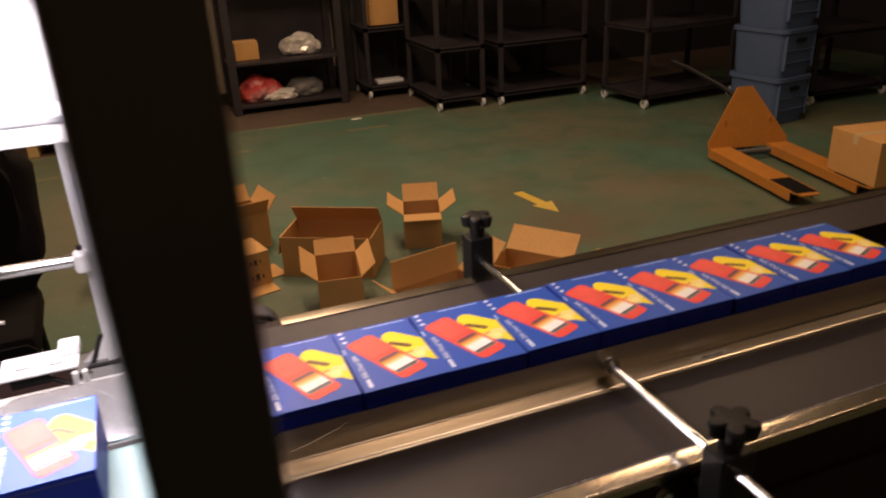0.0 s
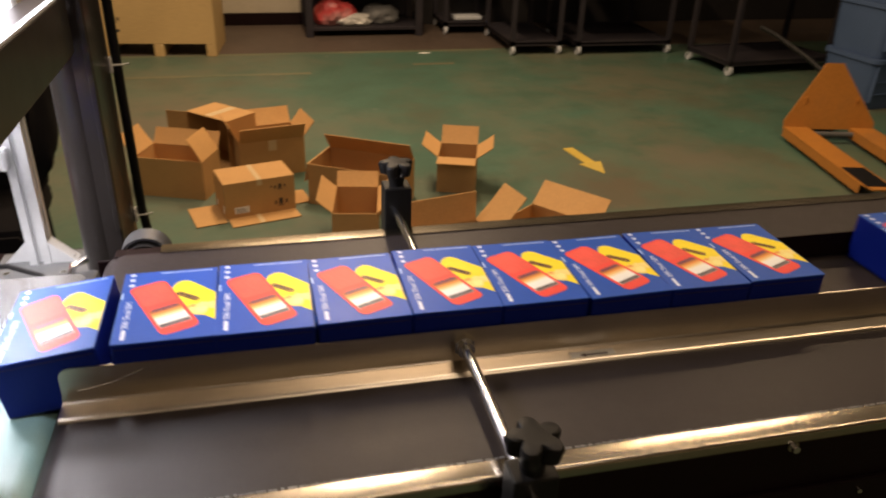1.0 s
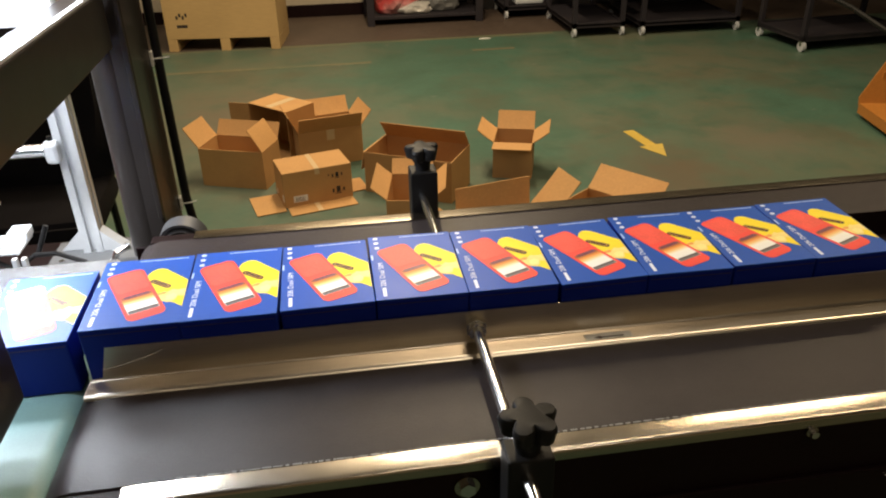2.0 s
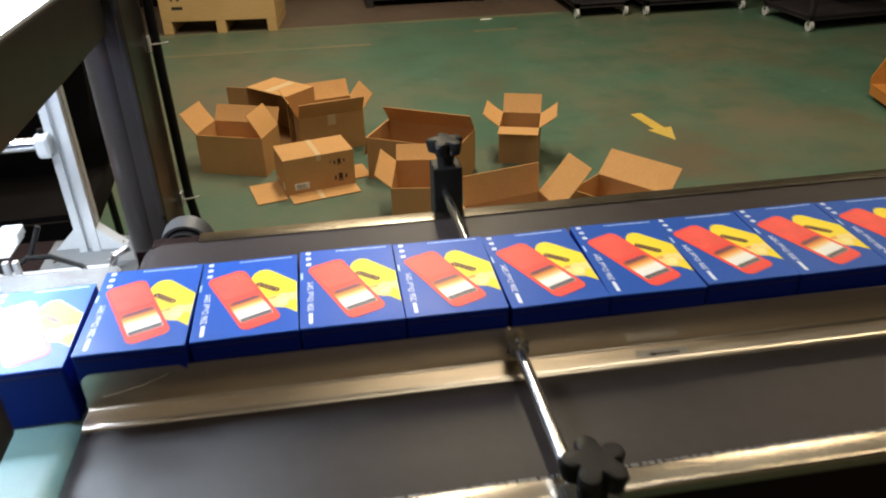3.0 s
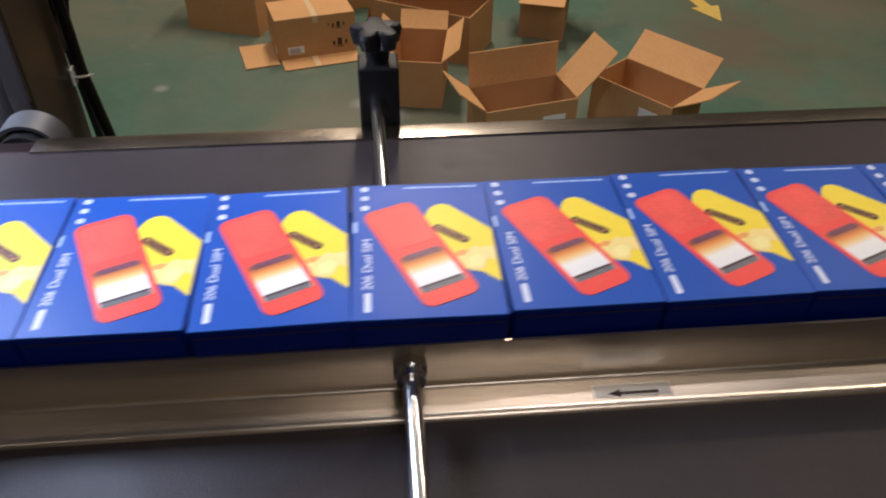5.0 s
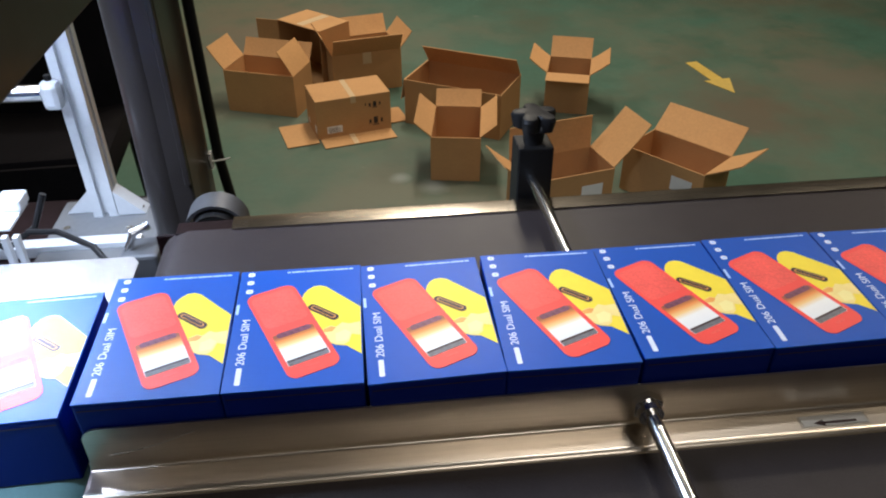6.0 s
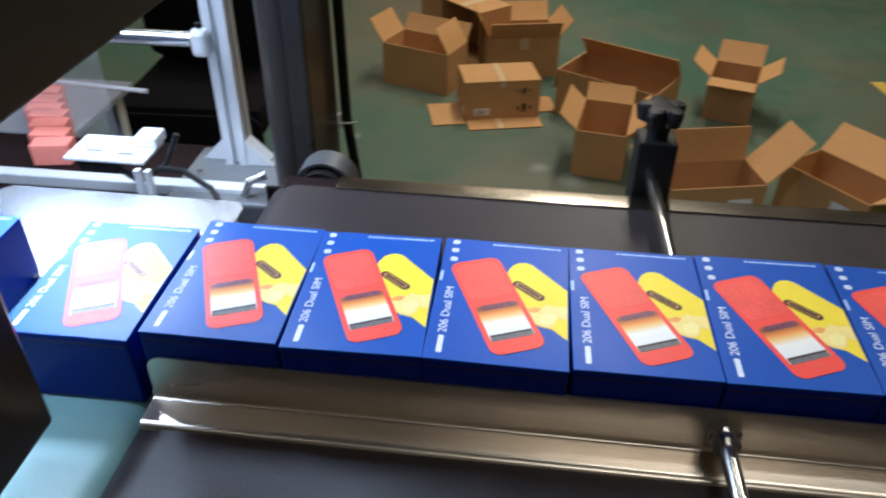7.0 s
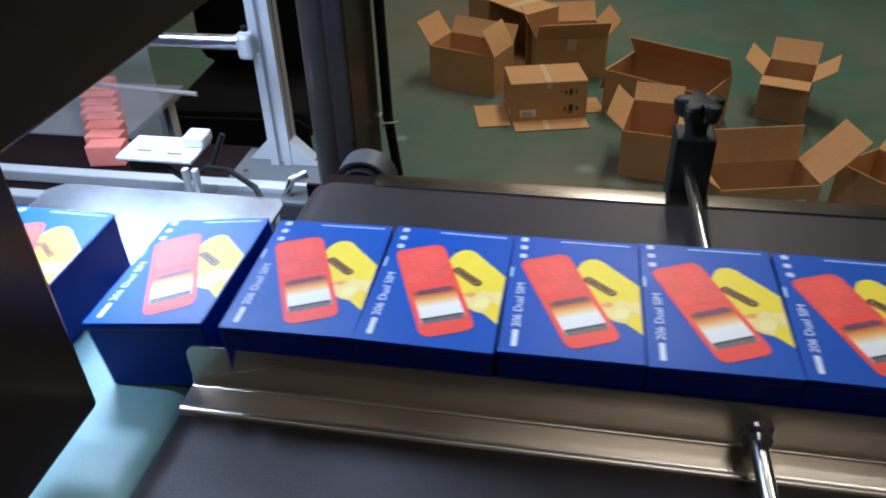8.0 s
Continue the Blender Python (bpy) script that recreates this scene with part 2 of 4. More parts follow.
# ---- mesh helpers ----
def cuboid(bm, lo, hi, bevel=0.0, m=None):
    lo, hi = Vector(lo), Vector(hi)
    made = bmesh.ops.create_cube(bm, size=1.0, matrix=Matrix.Translation((lo + hi) / 2) @ Matrix.Diagonal((*(hi - lo), 1)))["verts"]
    if bevel:
        edges = list({e for v in made for e in v.link_edges})
        done = bmesh.ops.bevel(bm, geom=edges, offset=bevel, segments=2, affect="EDGES", profile=0.5)
        made = list({v for f in done["faces"] for v in f.verts} | {v for v in made if v.is_valid})
    if m is not None:
        bmesh.ops.transform(bm, matrix=m, verts=made)
    return bm


def rod(bm, a, b, r, n=16, r2=None):
    a, b = Vector(a), Vector(b)
    turn = (b - a).to_track_quat("Z", "Y").to_matrix().to_4x4()
    bmesh.ops.create_cone(bm, cap_ends=True, segments=n, radius1=r, radius2=r if r2 is None else r2, depth=(b - a).length, matrix=Matrix.Translation((a + b) / 2) @ turn)
    return bm


def prism(bm, outline, depth, m=None):
    """An outline in x and y, raised by depth along z, then moved by m."""
    low = [bm.verts.new((x, y, 0)) for x, y in outline]
    face = bm.faces.new(low)
    up = bmesh.ops.extrude_face_region(bm, geom=[face])["geom"]
    top = [v for v in up if isinstance(v, bmesh.types.BMVert)]
    bmesh.ops.translate(bm, vec=(0, 0, depth), verts=top)
    if m is not None:
        bmesh.ops.transform(bm, matrix=m, verts=low + top)
    return bm


def rounded(w, h, r, n=5):
    out = []
    for cx, cy, a0 in ((w / 2 - r, h / 2 - r, 0), (-w / 2 + r, h / 2 - r, 90), (-w / 2 + r, -h / 2 + r, 180), (w / 2 - r, -h / 2 + r, 270)):
        for k in range(n):
            a = radians(a0 + 90 * k / (n - 1))
            out.append((cx + r * math.cos(a), cy + r * math.sin(a)))
    return out


def tube(bm, points, r, n=8):
    """A round bent bar or cable through the points."""
    pts = [Vector(p) for p in points]
    rings = []
    for k, p in enumerate(pts):
        d = (pts[min(k + 1, len(pts) - 1)] - pts[max(k - 1, 0)]).normalized()
        side = d.cross(Vector((0.31, 0.17, 0.93))).normalized()
        up = side.cross(d)
        rings.append([bm.verts.new(p + r * (math.cos(6.2832 * j / n) * side + math.sin(6.2832 * j / n) * up)) for j in range(n)])
    for a, b in zip(rings, rings[1:]):
        for j in range(n):
            bm.faces.new((a[j], a[(j + 1) % n], b[(j + 1) % n], b[j]))
    bm.faces.new(rings[0][::-1])
    bm.faces.new(rings[-1])
    return bm


def part(name, bm, material, parent=None, label="", smooth=False):
    bmesh.ops.recalc_face_normals(bm, faces=bm.faces[:])
    me = bpy.data.meshes.new(name)
    bm.to_mesh(me)
    bm.free()
    me.materials.append(material)
    if smooth:
        for p in me.polygons:
            p.use_smooth = True
        me.set_sharp_from_angle(angle=radians(35))
    ob = new(name, me)
    ob.parent = parent
    if label:
        tagged(ob, label)
    return ob


def thing(name, m, label, category, group="", kind=""):
    ob = new(name)
    ob.matrix_basis = m
    return tagged(ob, label, category, group, kind)


def B():
    return bmesh.new()

# ---- hall ----
X0, X1, Y0, Y1 = -5.0, 7.5, -4.5, 7.35
part("floor", cuboid(B(), (X0 - 0.2, Y0 - 0.2, -0.2), (X1 + 0.2, Y1 + 0.2, 0)), FLOORGREEN)
tagged(bpy.data.objects["floor"], "worn green painted concrete floor with brown scuffs", "floor", kind="structure")
for nm, lo, hi in (("wall_north", (X0 - 0.2, Y1, 0), (X1 + 0.2, Y1 + 0.2, CEILING_Z)), ("wall_south", (X0 - 0.2, Y0 - 0.2, 0), (X1 + 0.2, Y0, CEILING_Z)),
                   ("wall_west", (X0 - 0.2, Y0, 0), (X0, Y1, CEILING_Z)), ("wall_east", (X1, Y0, 0), (X1 + 0.2, Y1, CEILING_Z))):
    tagged(part(nm, cuboid(B(), lo, hi), PLASTER), "cream plastered factory wall with grime", "wall", kind="structure")
tagged(part("ceiling", cuboid(B(), (X0 - 0.2, Y0 - 0.2, CEILING_Z), (X1 + 0.2, Y1 + 0.2, CEILING_Z + 0.2)), DIM), "dark factory ceiling", "ceiling", kind="structure")
tagged(part("baseboard", cuboid(B(), (X0, Y1 - 0.02, 0), (X1, Y1, 0.12), 0.004), FRAMEPAINT), "dark painted skirting at the wall", "baseboard", kind="structure")


def floor_arrow():
    bm = B()
    cuboid(bm, (-0.034, -0.03, 0), (0.034, 0.23, 0.002))
    prism(bm, [(-0.075, -0.03), (-0.01, -0.21), (0.075, -0.03)], 0.002)
    ob = part("floor_arrow", bm, YELLOWPAINT)
    ob.matrix_basis = pose(1.655, 3.25, 0.0005, rz=9)
    tagged(ob, "worn yellow arrow painted on green floor", "floor marking", kind="structure")
    for k, (x0, x1, y) in enumerate(((-2.6, 1.9, 6.10), (-2.0, 0.2, 5.43), (1.07, 1.43, 5.63))):
        ob = part("trim", cuboid(B(), (x0, y - 0.028, 0.0), (x1, y + 0.028, 0.0015)), FADEDLINE)
        tagged(ob, "faded yellow line painted on floor", "floor marking", kind="structure")


floor_arrow()
tagged(part("floor_strip", cuboid(B(), (X0, 6.14, 0.0), (X1, Y1 - 0.021, 0.0012)), DIRTYFLOOR), "dark brown bare floor strip along wall", "floor", kind="structure")
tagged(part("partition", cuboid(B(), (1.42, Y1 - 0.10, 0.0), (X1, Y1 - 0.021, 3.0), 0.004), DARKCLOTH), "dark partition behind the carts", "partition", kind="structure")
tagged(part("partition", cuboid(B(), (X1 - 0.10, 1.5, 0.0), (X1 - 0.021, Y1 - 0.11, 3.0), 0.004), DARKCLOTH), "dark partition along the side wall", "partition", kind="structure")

for x, y, watts, colour, turn in TUBES:
    fix = thing("ceiling_light", pose(x, y, CEILING_Z, rz=turn), "white enamel tube light hung under ceiling", "ceiling light", "ceiling tube lights")
    part("body", cuboid(B(), (-0.65, -0.09, -0.09), (0.65, 0.09, 0.0), 0.01), GREYPAINT, fix)

# ---- conveyor ----
BELT_Z, RAIL_Z = 1.072, 1.0742
NEAR_IN, NEAR_OUT, FAR_IN, FAR_OUT = -0.157, -0.181, 0.352, 0.380
PANEL_Y = NEAR_OUT + 0.003
CX0, CX1 = -0.452, 4.3


def conveyor():
    c = thing("belt_conveyor", pose(0, 0, 0), "dark belt conveyor with bright steel side strips", "conveyor")
    bm = B()
    r = 0.036
    prof = [(CX0 + r + r * math.cos(radians(a)), BELT_Z - r + r * math.sin(radians(a))) for a in range(90, 271, 15)]
    prof += [(CX1 - r + r * math.cos(radians(a)), BELT_Z - r + r * math.sin(radians(a))) for a in range(-90, 91, 15)]
    prism(bm, prof, FAR_IN - NEAR_IN + 0.001, Matrix.Translation((0, FAR_IN + 0.004, 0)) @ pose(0, 0, 0, 90))
    part("belt", bm, BELT, c, "black rubber belt", smooth=True)
    along = Matrix(((0, 0, 1, CX0 + 0.084), (1, 0, 0, 0), (0, 1, 0, 0), (0, 0, 0, 1)))
    for outer, inner in ((NEAR_OUT, NEAR_IN), (FAR_OUT, FAR_IN)):  # an angle: flat top, rounded bend, short lip down
        k = 1 if inner > outer else -1
        bend = [(outer + k * 0.004 * (1 - math.sin(radians(q))), RAIL_Z - 0.004 + 0.004 * math.cos(radians(q))) for q in (0, 22, 45, 68, 90)]
        sec = [(inner, RAIL_Z)] + bend + [(outer, RAIL_Z - 0.013), (outer + k * 0.0018, RAIL_Z - 0.013), (outer + k * 0.0018, RAIL_Z - 0.0018), (inner, RAIL_Z - 0.0018)]
        part("side_strip", prism(B(), sec, CX1 - 0.02 - (CX0 + 0.084), along), STEEL, c, "bright folded steel strip", smooth=True)
    for y0, y1 in ((PANEL_Y, NEAR_IN), (FAR_IN, FAR_OUT - 0.003)):
        part("side_panel", cuboid(B(), (CX0 + 0.02, y0, BELT_Z - 0.17), (CX1 - 0.02, y1, BELT_Z - 0.0005), 0.002), FRAMEPAINT, c, "dark painted side panel")
        yb = y0 - 0.006 if y0 < 0 else y1
        part("roller_bracket", cuboid(B(), (CX0 - 0.01, yb, BELT_Z - 0.085), (CX0 + 0.12, yb + 0.0055, BELT_Z - 0.018), 0.003), FRAMEPAINT, c)
    for y in (NEAR_IN + 0.02, FAR_IN - 0.02):
        part("end_roller", rod(B(), (CX0 + r, y - 0.018, BELT_Z - r), (CX0 + r, y + 0.018, BELT_Z - r), r - 0.003, 24), CHROME, c, smooth=True)
    rng = random.Random(5)
    bm, x = B(), -0.32
    while x < 1.4:  # frayed edge of the belt
        n = rng.uniform(0.002, 0.009)
        cuboid(bm, (x, NEAR_IN + 0.0032, BELT_Z), (x + n, NEAR_IN + rng.uniform(0.0042, 0.0052), BELT_Z + 0.0005))
        x += n + rng.uniform(0.0005, 0.0045)
    tagged(part("frayed_edge", bm, HAZEGREY, c, "pale frayed belt edge"), kind="stuff")
    for x, z, br in ((-0.383, 1.048, 0.0075), (-0.343, 1.052, 0.0045), (-0.044, 1.041, 0.0085), (0.319, 1.055, 0.0045), (0.68, 1.055, 0.0045), (1.04, 1.055, 0.0045)):
        bolt = part("bolt", rod(B(), (x, PANEL_Y, z), (x, PANEL_Y - 0.009, z), br, 6), CHROME, c)
        part("washer", rod(B(), (x, PANEL_Y, z), (x, PANEL_Y - 0.003, z), br * 1.5, 18), STEEL, bolt, smooth=True)
    for x in (0.105, 0.421, 0.74):
        part("rivet", rod(B(), (x, PANEL_Y - 0.007, 0.978), (x, PANEL_Y - 0.011, 0.978), 0.003, 10), CHROME, c)
    plate = part("name_plate", cuboid(B(), (-0.31, PANEL_Y - 0.004, 1.003), (-0.23, PANEL_Y - 0.0015, 1.056), 0.0008), BLACK, c, "black rating plate")
    bm = B()
    cuboid(bm, (-0.305, PANEL_Y - 0.0048, 1.007), (-0.235, PANEL_Y - 0.004, 1.0085))
    cuboid(bm, (-0.305, PANEL_Y - 0.0048, 1.0505), (-0.235, PANEL_Y - 0.004, 1.052))
    for k in range(4):
        cuboid(bm, (-0.30, PANEL_Y - 0.0048, 1.016 + 0.008 * k), (-0.25 + 0.006 * (k % 2), PANEL_Y - 0.004, 1.018 + 0.008 * k))
    part("print", bm, WHITEPLATE, plate)
    part("cover_panel", cuboid(B(), (0.089, PANEL_Y - 0.007, 0.78), (1.9, PANEL_Y - 0.0005, 0.993), 0.002), FRAMEPAINT, c, "dark brown lower cover panel")
    for x in (-0.30, 1.0, 2.25):
        for y in (NEAR_OUT + 0.012, FAR_OUT - 0.055):
            part("leg", cuboid(B(), (x, y, 0.0), (x + 0.04, y + 0.04, BELT_Z - 0.16), 0.003), FRAMEPAINT, c)
    return c


RAIL_FACE = 0.0105


def guide_rail():
    g = thing("guide_rail", pose(0, 0, 0, rz=-0.35), "brushed steel angle guide rail beside the boxes", "guide rail")
    f = RAIL_FACE
    across = Matrix(((0, 0, 1, -0.437), (1, 0, 0, 0), (0, 1, 0, 0), (0, 0, 0, 1)))
    bend = [(f - 0.003 + 0.003 * math.sin(radians(q)), 1.0785 - 0.003 * math.cos(radians(q))) for q in (0, 30, 60, 90)]
    lip = [(-0.0125 + 0.0072 * math.sin(radians(q)), 1.0683 + 0.0072 * math.cos(radians(q))) for q in (-72, -60, -45, -30, -15, 0)]
    sec = bend + [(f, 1.0826), (f + 0.0018, 1.0826), (f + 0.0018, 1.0736), (-0.0125, 1.0738), (-0.0165, 1.0724)] + lip
    bm = prism(B(), sec, 3.3, across)
    face = [(2.873, 1.0826), (2.873, 1.1185)] + [(-0.424 + 0.012 * math.cos(radians(a)), 1.1065 + 0.012 * math.sin(radians(a))) for a in range(90, 181, 15)] + [(-0.436, 1.0826)]
    prism(bm, face, 0.0018, pose(0, f + 0.0018, 0, 90))
    bmesh.ops.remove_doubles(bm, verts=bm.verts[:], dist=1e-5)
    sheet = part("angle_strip", bm, SHEETSTEEL, g, smooth=True)
    part("scratch", tube(B(), [(-0.42 + 0.0084 * k, f - 0.0002, 1.090 + 0.0010 * k + 0.00018 * k * k) for k in range(9)], 0.0004, 6), PALESTEEL, sheet, "pale scratch in the steel")
    st = part("sticker", cuboid(B(), (0.132, -0.0100, 1.0758), (0.187, 0.0005, 1.0761)), ALU, g, "small clear sticker with black arrow")
    part("sticker_edge", cuboid(B(), (0.130, -0.0110, 1.07555), (0.189, 0.0015, 1.07575)), PALESTEEL, st)
    bm = B()
    cuboid(bm, (0.149, -0.0086, 1.0762), (0.178, -0.0062, 1.0764))
    prism(bm, [(0.141, -0.0075), (0.150, -0.0108), (0.150, -0.0042)], 0.0002, Matrix.Translation((0, 0, 1.0762)))
    part("arrow", bm, PRINTBLACK, st)
    far = thing("guide_rail", pose(0, 0, 0), "dark far guide rail behind the boxes", "guide rail")
    bm = B()
    cuboid(bm, (-0.42, 0.173, 1.075), (3.0, 0.1755, 1.112))
    cuboid(bm, (-0.42, 0.1755, 1.075), (3.0, 0.197, 1.0775))
    part("angle_strip", bm, FRAMEPAINT, far)


def clamp(name, y_end, y_block, y_face, x, label, tilt=0.0, lift=0.0):
    """A rod that holds a guide rail, in a black clamp block with a star knob."""
    a = thing(name, pose(0, 0, 0), label, "rail clamp", "guide rail clamps")
    s = 1 if y_block > 0 else -1
    rz = 1.099
    part("rod", rod(B(), (x, y_face, rz), (x + tilt, y_end, rz), 0.0062, 20), CHROME, a, "chrome rod", smooth=True)
    bm = B()
    rod(bm, (x, y_face, rz), (x, y_face + s * 0.008, rz), 0.0132, 6)
    rod(bm, (x, y_face + s * 0.008, rz), (x, y_face + s * 0.016, rz), 0.0102, 20)
    part("collar_nut", bm, CHROME, a, smooth=False)
    depth = 0.016 if s < 0 else 0.020
    bx = x + 0.004 + tilt * (y_block - y_face) / (y_end - y_face)
    block = part("clamp_block", cuboid(B(), (bx - 0.0215, y_block - depth, 1.015), (bx + 0.0215, y_block + depth, 1.118 + lift), 0.002), BLACK, a, "black plastic clamp block")
    inner = PANEL_Y - 0.006 if s < 0 else FAR_OUT
    lo, hi = sorted((inner, y_block - s * (depth + 0.0005)))
    part("mount", cuboid(B(), (bx - 0.016, lo + 0.0005, 1.018), (bx + 0.016, hi, 1.058), 0.002), FRAMEPAINT, a)
    bm = B()
    rod(bm, (bx, y_block, 1.118), (bx, y_block, 1.124), 0.012, 18)
    rod(bm, (bx, y_block, 1.124), (bx, y_block, 1.136), 0.0125, 20, 0.0145)
    rings = []
    for z, s1, s2 in ((1.134, 0.0135, 0.0012), (1.138, 0.0205, 0.0050), (1.152, 0.0225, 0.0062), (1.156, 0.0208, 0.0056), (1.1575, 0.0170, 0.0038)):
        rings.append([bm.verts.new((bx + (s1 - s2 + 2 * s2 * abs(math.cos(2.5 * q))) * math.cos(q + 0.4), y_block + (s1 - s2 + 2 * s2 * abs(math.cos(2.5 * q))) * math.sin(q + 0.4), z)) for q in [6.28319 * n / 60 for n in range(60)]])
    for a1, b1 in zip(rings, rings[1:]):
        for n in range(60):
            bm.faces.new((a1[n], a1[(n + 1) % 60], b1[(n + 1) % 60], b1[n]))
    bm.faces.new(rings[0][::-1])
    bm.faces.new(rings[-1])
    bmesh.ops.translate(bm, vec=(0, 0, lift), verts=bm.verts[:])
    part("star_knob", bm, BLACK, a, "black five-lobed knob", smooth=True)
    part("screw", rod(B(), (bx, y_block, 1.110 + lift), (bx, y_block, 1.126 + lift), 0.005, 12), CHROME, block)
    return a


conveyor()
guide_rail()
clamp("rail_clamp", -0.36, -0.218, RAIL_FACE, 0.001, "chrome rod in black clamp block with star knob")
clamp("rail_clamp", 0.46, 0.405, 0.1755, -0.009, "far chrome rod in black clamp block with knob", lift=0.019, tilt=-0.004)

# ---- phone boxes ----
BW, BL, BH = 0.1064, 0.152, 0.0690


def words(text, size):
    cu = bpy.data.curves.new("words", "FONT")
    cu.body, cu.size, cu.extrude = text, size, 0.00008
    ob = bpy.data.objects.new("words", cu)
    scene.collection.objects.link(ob)
    bpy.context.view_layer.update()
    me = bpy.data.meshes.new_from_object(ob.evaluated_get(bpy.context.evaluated_depsgraph_get()))
    bpy.data.objects.remove(ob)
    bpy.data.curves.remove(cu)
    bm = B()
    bm.from_mesh(me)
    bpy.data.meshes.remove(me)
    return bm



def screen_material(cx, cy):
    """A printed screen that fades from a white foot to an amber head."""
    mat = shader("print_screen", (0.8, 0.8, 0.8), 0.42, grain=90, vary=0.03, bump=0.0, coat=0.0, spec=0.24)
    t = mat.node_tree
    b = t.nodes["Principled BSDF"]
    co, sub, dot, ramp = t.nodes.new("ShaderNodeTexCoord"), t.nodes.new("ShaderNodeVectorMath"), t.nodes.new("ShaderNodeVectorMath"), t.nodes.new("ShaderNodeValToRGB")
    sub.operation, dot.operation = "SUBTRACT", "DOT_PRODUCT"
    sub.inputs[1].default_value = (cx, cy, 0)
    a = radians(22.8)
    dot.inputs[1].default_value = (-math.sin(a) * 25, math.cos(a) * 25, 0)
    add = t.nodes.new("ShaderNodeMath")
    add.inputs[1].default_value = 1.08
    t.links.new(co.outputs["Object"], sub.inputs[0])
    t.links.new(sub.outputs[0], dot.inputs[0])
    t.links.new(dot.outputs["Value"], add.inputs[0])
    t.links.new(add.outputs[0], ramp.inputs[0])
    el = ramp.color_ramp.elements
    el[0].position, el[0].color = 0.0, (0.72, 0.74, 0.76, 1)
    el[1].position, el[1].color = 0.92, (0.30, 0.09, 0.04, 1)
    for p, c in ((0.50, (0.84, 0.82, 0.76, 1)), (0.64, (0.82, 0.56, 0.22, 1)), (0.78, (0.74, 0.26, 0.05, 1))):
        e = el.new(p)
        e.color = c
    t.links.new(ramp.outputs[0], b.inputs["Base Color"])
    return mat


def phone_box():
    """Origin at the middle of the bottom. Print lies in thin layers on the lid."""
    p = thing("phone_box", pose(0, 0, 0), "blue cardboard phone box printed with red and yellow phones", "box", "phone boxes on the conveyor")
    hw, hl = BW / 2, BL / 2
    part("carton", cuboid(B(), (-hw, -hl, 0), (hw, hl, BH - 0.0014), 0.0022), BOXSHADE, p, "blue card body, shade of the sides in its colour")
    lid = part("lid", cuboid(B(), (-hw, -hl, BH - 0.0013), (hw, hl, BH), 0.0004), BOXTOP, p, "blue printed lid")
    z = BH

    def uv(u, v):
        return ((u - 0.5) * BW, (v - 0.5) * BL)

    def sheet(name, outline, lift, mat, m=None, label=""):
        return part(name, prism(B(), outline, 0.00012, Matrix.Translation((0, 0, z + lift)) @ (m or Matrix())), mat, lid, label)

    yel = [uv(*q) for q in ((0.52, 0.70), (0.535, 0.745), (0.565, 0.785), (0.61, 0.812), (0.665, 0.818), (0.715, 0.803), (0.990, 0.60), (0.990, 0.212), (0.88, 0.284), (0.80, 0.296), (0.70, 0.34), (0.60, 0.50))]
    sheet("yellow_phone", yel, 0.00004, YELLOW, label="printed yellow phone")
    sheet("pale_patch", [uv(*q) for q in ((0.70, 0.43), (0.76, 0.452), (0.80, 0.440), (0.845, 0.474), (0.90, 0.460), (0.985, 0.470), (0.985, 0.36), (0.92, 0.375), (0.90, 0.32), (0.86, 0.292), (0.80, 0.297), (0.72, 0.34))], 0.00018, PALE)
    sheet("pale_key", [uv(*q) for q in ((0.80, 0.315), (0.885, 0.325), (0.915, 0.385), (0.87, 0.412), (0.795, 0.385))], 0.00032, LEMON)
    sheet("soft_shadow", [uv(*q) for q in ((0.70, 0.425), (0.76, 0.446), (0.80, 0.436), (0.77, 0.405), (0.71, 0.400))], 0.00032, AMBER)
    cx, cy = uv(0.697, 0.573)
    pill = pose(cx, cy, 0, rz=-39)
    sheet("camera_pill", rounded(0.0315, 0.0080, 0.0039), 0.00032, PRINTBLACK, pill)
    sheet("camera_ring", rounded(0.0255, 0.0042, 0.0020), 0.00045, AMBER, pill)
    sheet("camera_slot", rounded(0.0235, 0.0030, 0.0014), 0.00058, PRINTBLACK, pill)
    cx, cy = uv(0.457, 0.452)
    m = pose(cx, cy, 0, rz=22.8)
    sheet("red_phone", rounded(0.0430, 0.1145, 0.0085), 0.00032, RED, m, "printed red phone")
    at = lambda x, y: m @ Matrix.Translation((x, y, 0))
    sheet("phone_keypad", rounded(0.037, 0.046, 0.006), 0.00045, shade_red, at(0, 0.030))
    sheet("screen", rounded(0.0345, 0.0400, 0.0015), 0.00045, screen_material(cx, cy), at(0, -0.0225))
    sheet("screen_head", rounded(0.0290, 0.0060, 0.0024), 0.00058, PLUM, at(0.0005, -0.0045))
    sheet("screen_foot", rounded(0.0335, 0.0062, 0.0012), 0.00058, SLATE, at(0, -0.0393))
    sheet("screen_foot_edge", rounded(0.0335, 0.0020, 0.0008), 0.00070, PRINTBLACK, at(0, -0.0370))
    sheet("logo_bar", rounded(0.011, 0.0022, 0.0008), 0.00045, shade_red, at(0, -0.0485))
    for k, v in enumerate((0.964, 0.885, 0.802)):
        cx, cy = uv(0.088 + 0.002 * k, v)
        sheet("icon", rounded(0.0058, 0.0056, 0.0018), 0.00004, WHITE, pose(cx, cy, 0))
        sheet("icon_mark", rounded(0.0022, 0.0022, 0.0007), 0.00018, LIGHTBLUE, pose(cx, cy, 0))
    for k in range(14):
        cx, cy = uv(0.40 + 0.040 * k, 0.966)
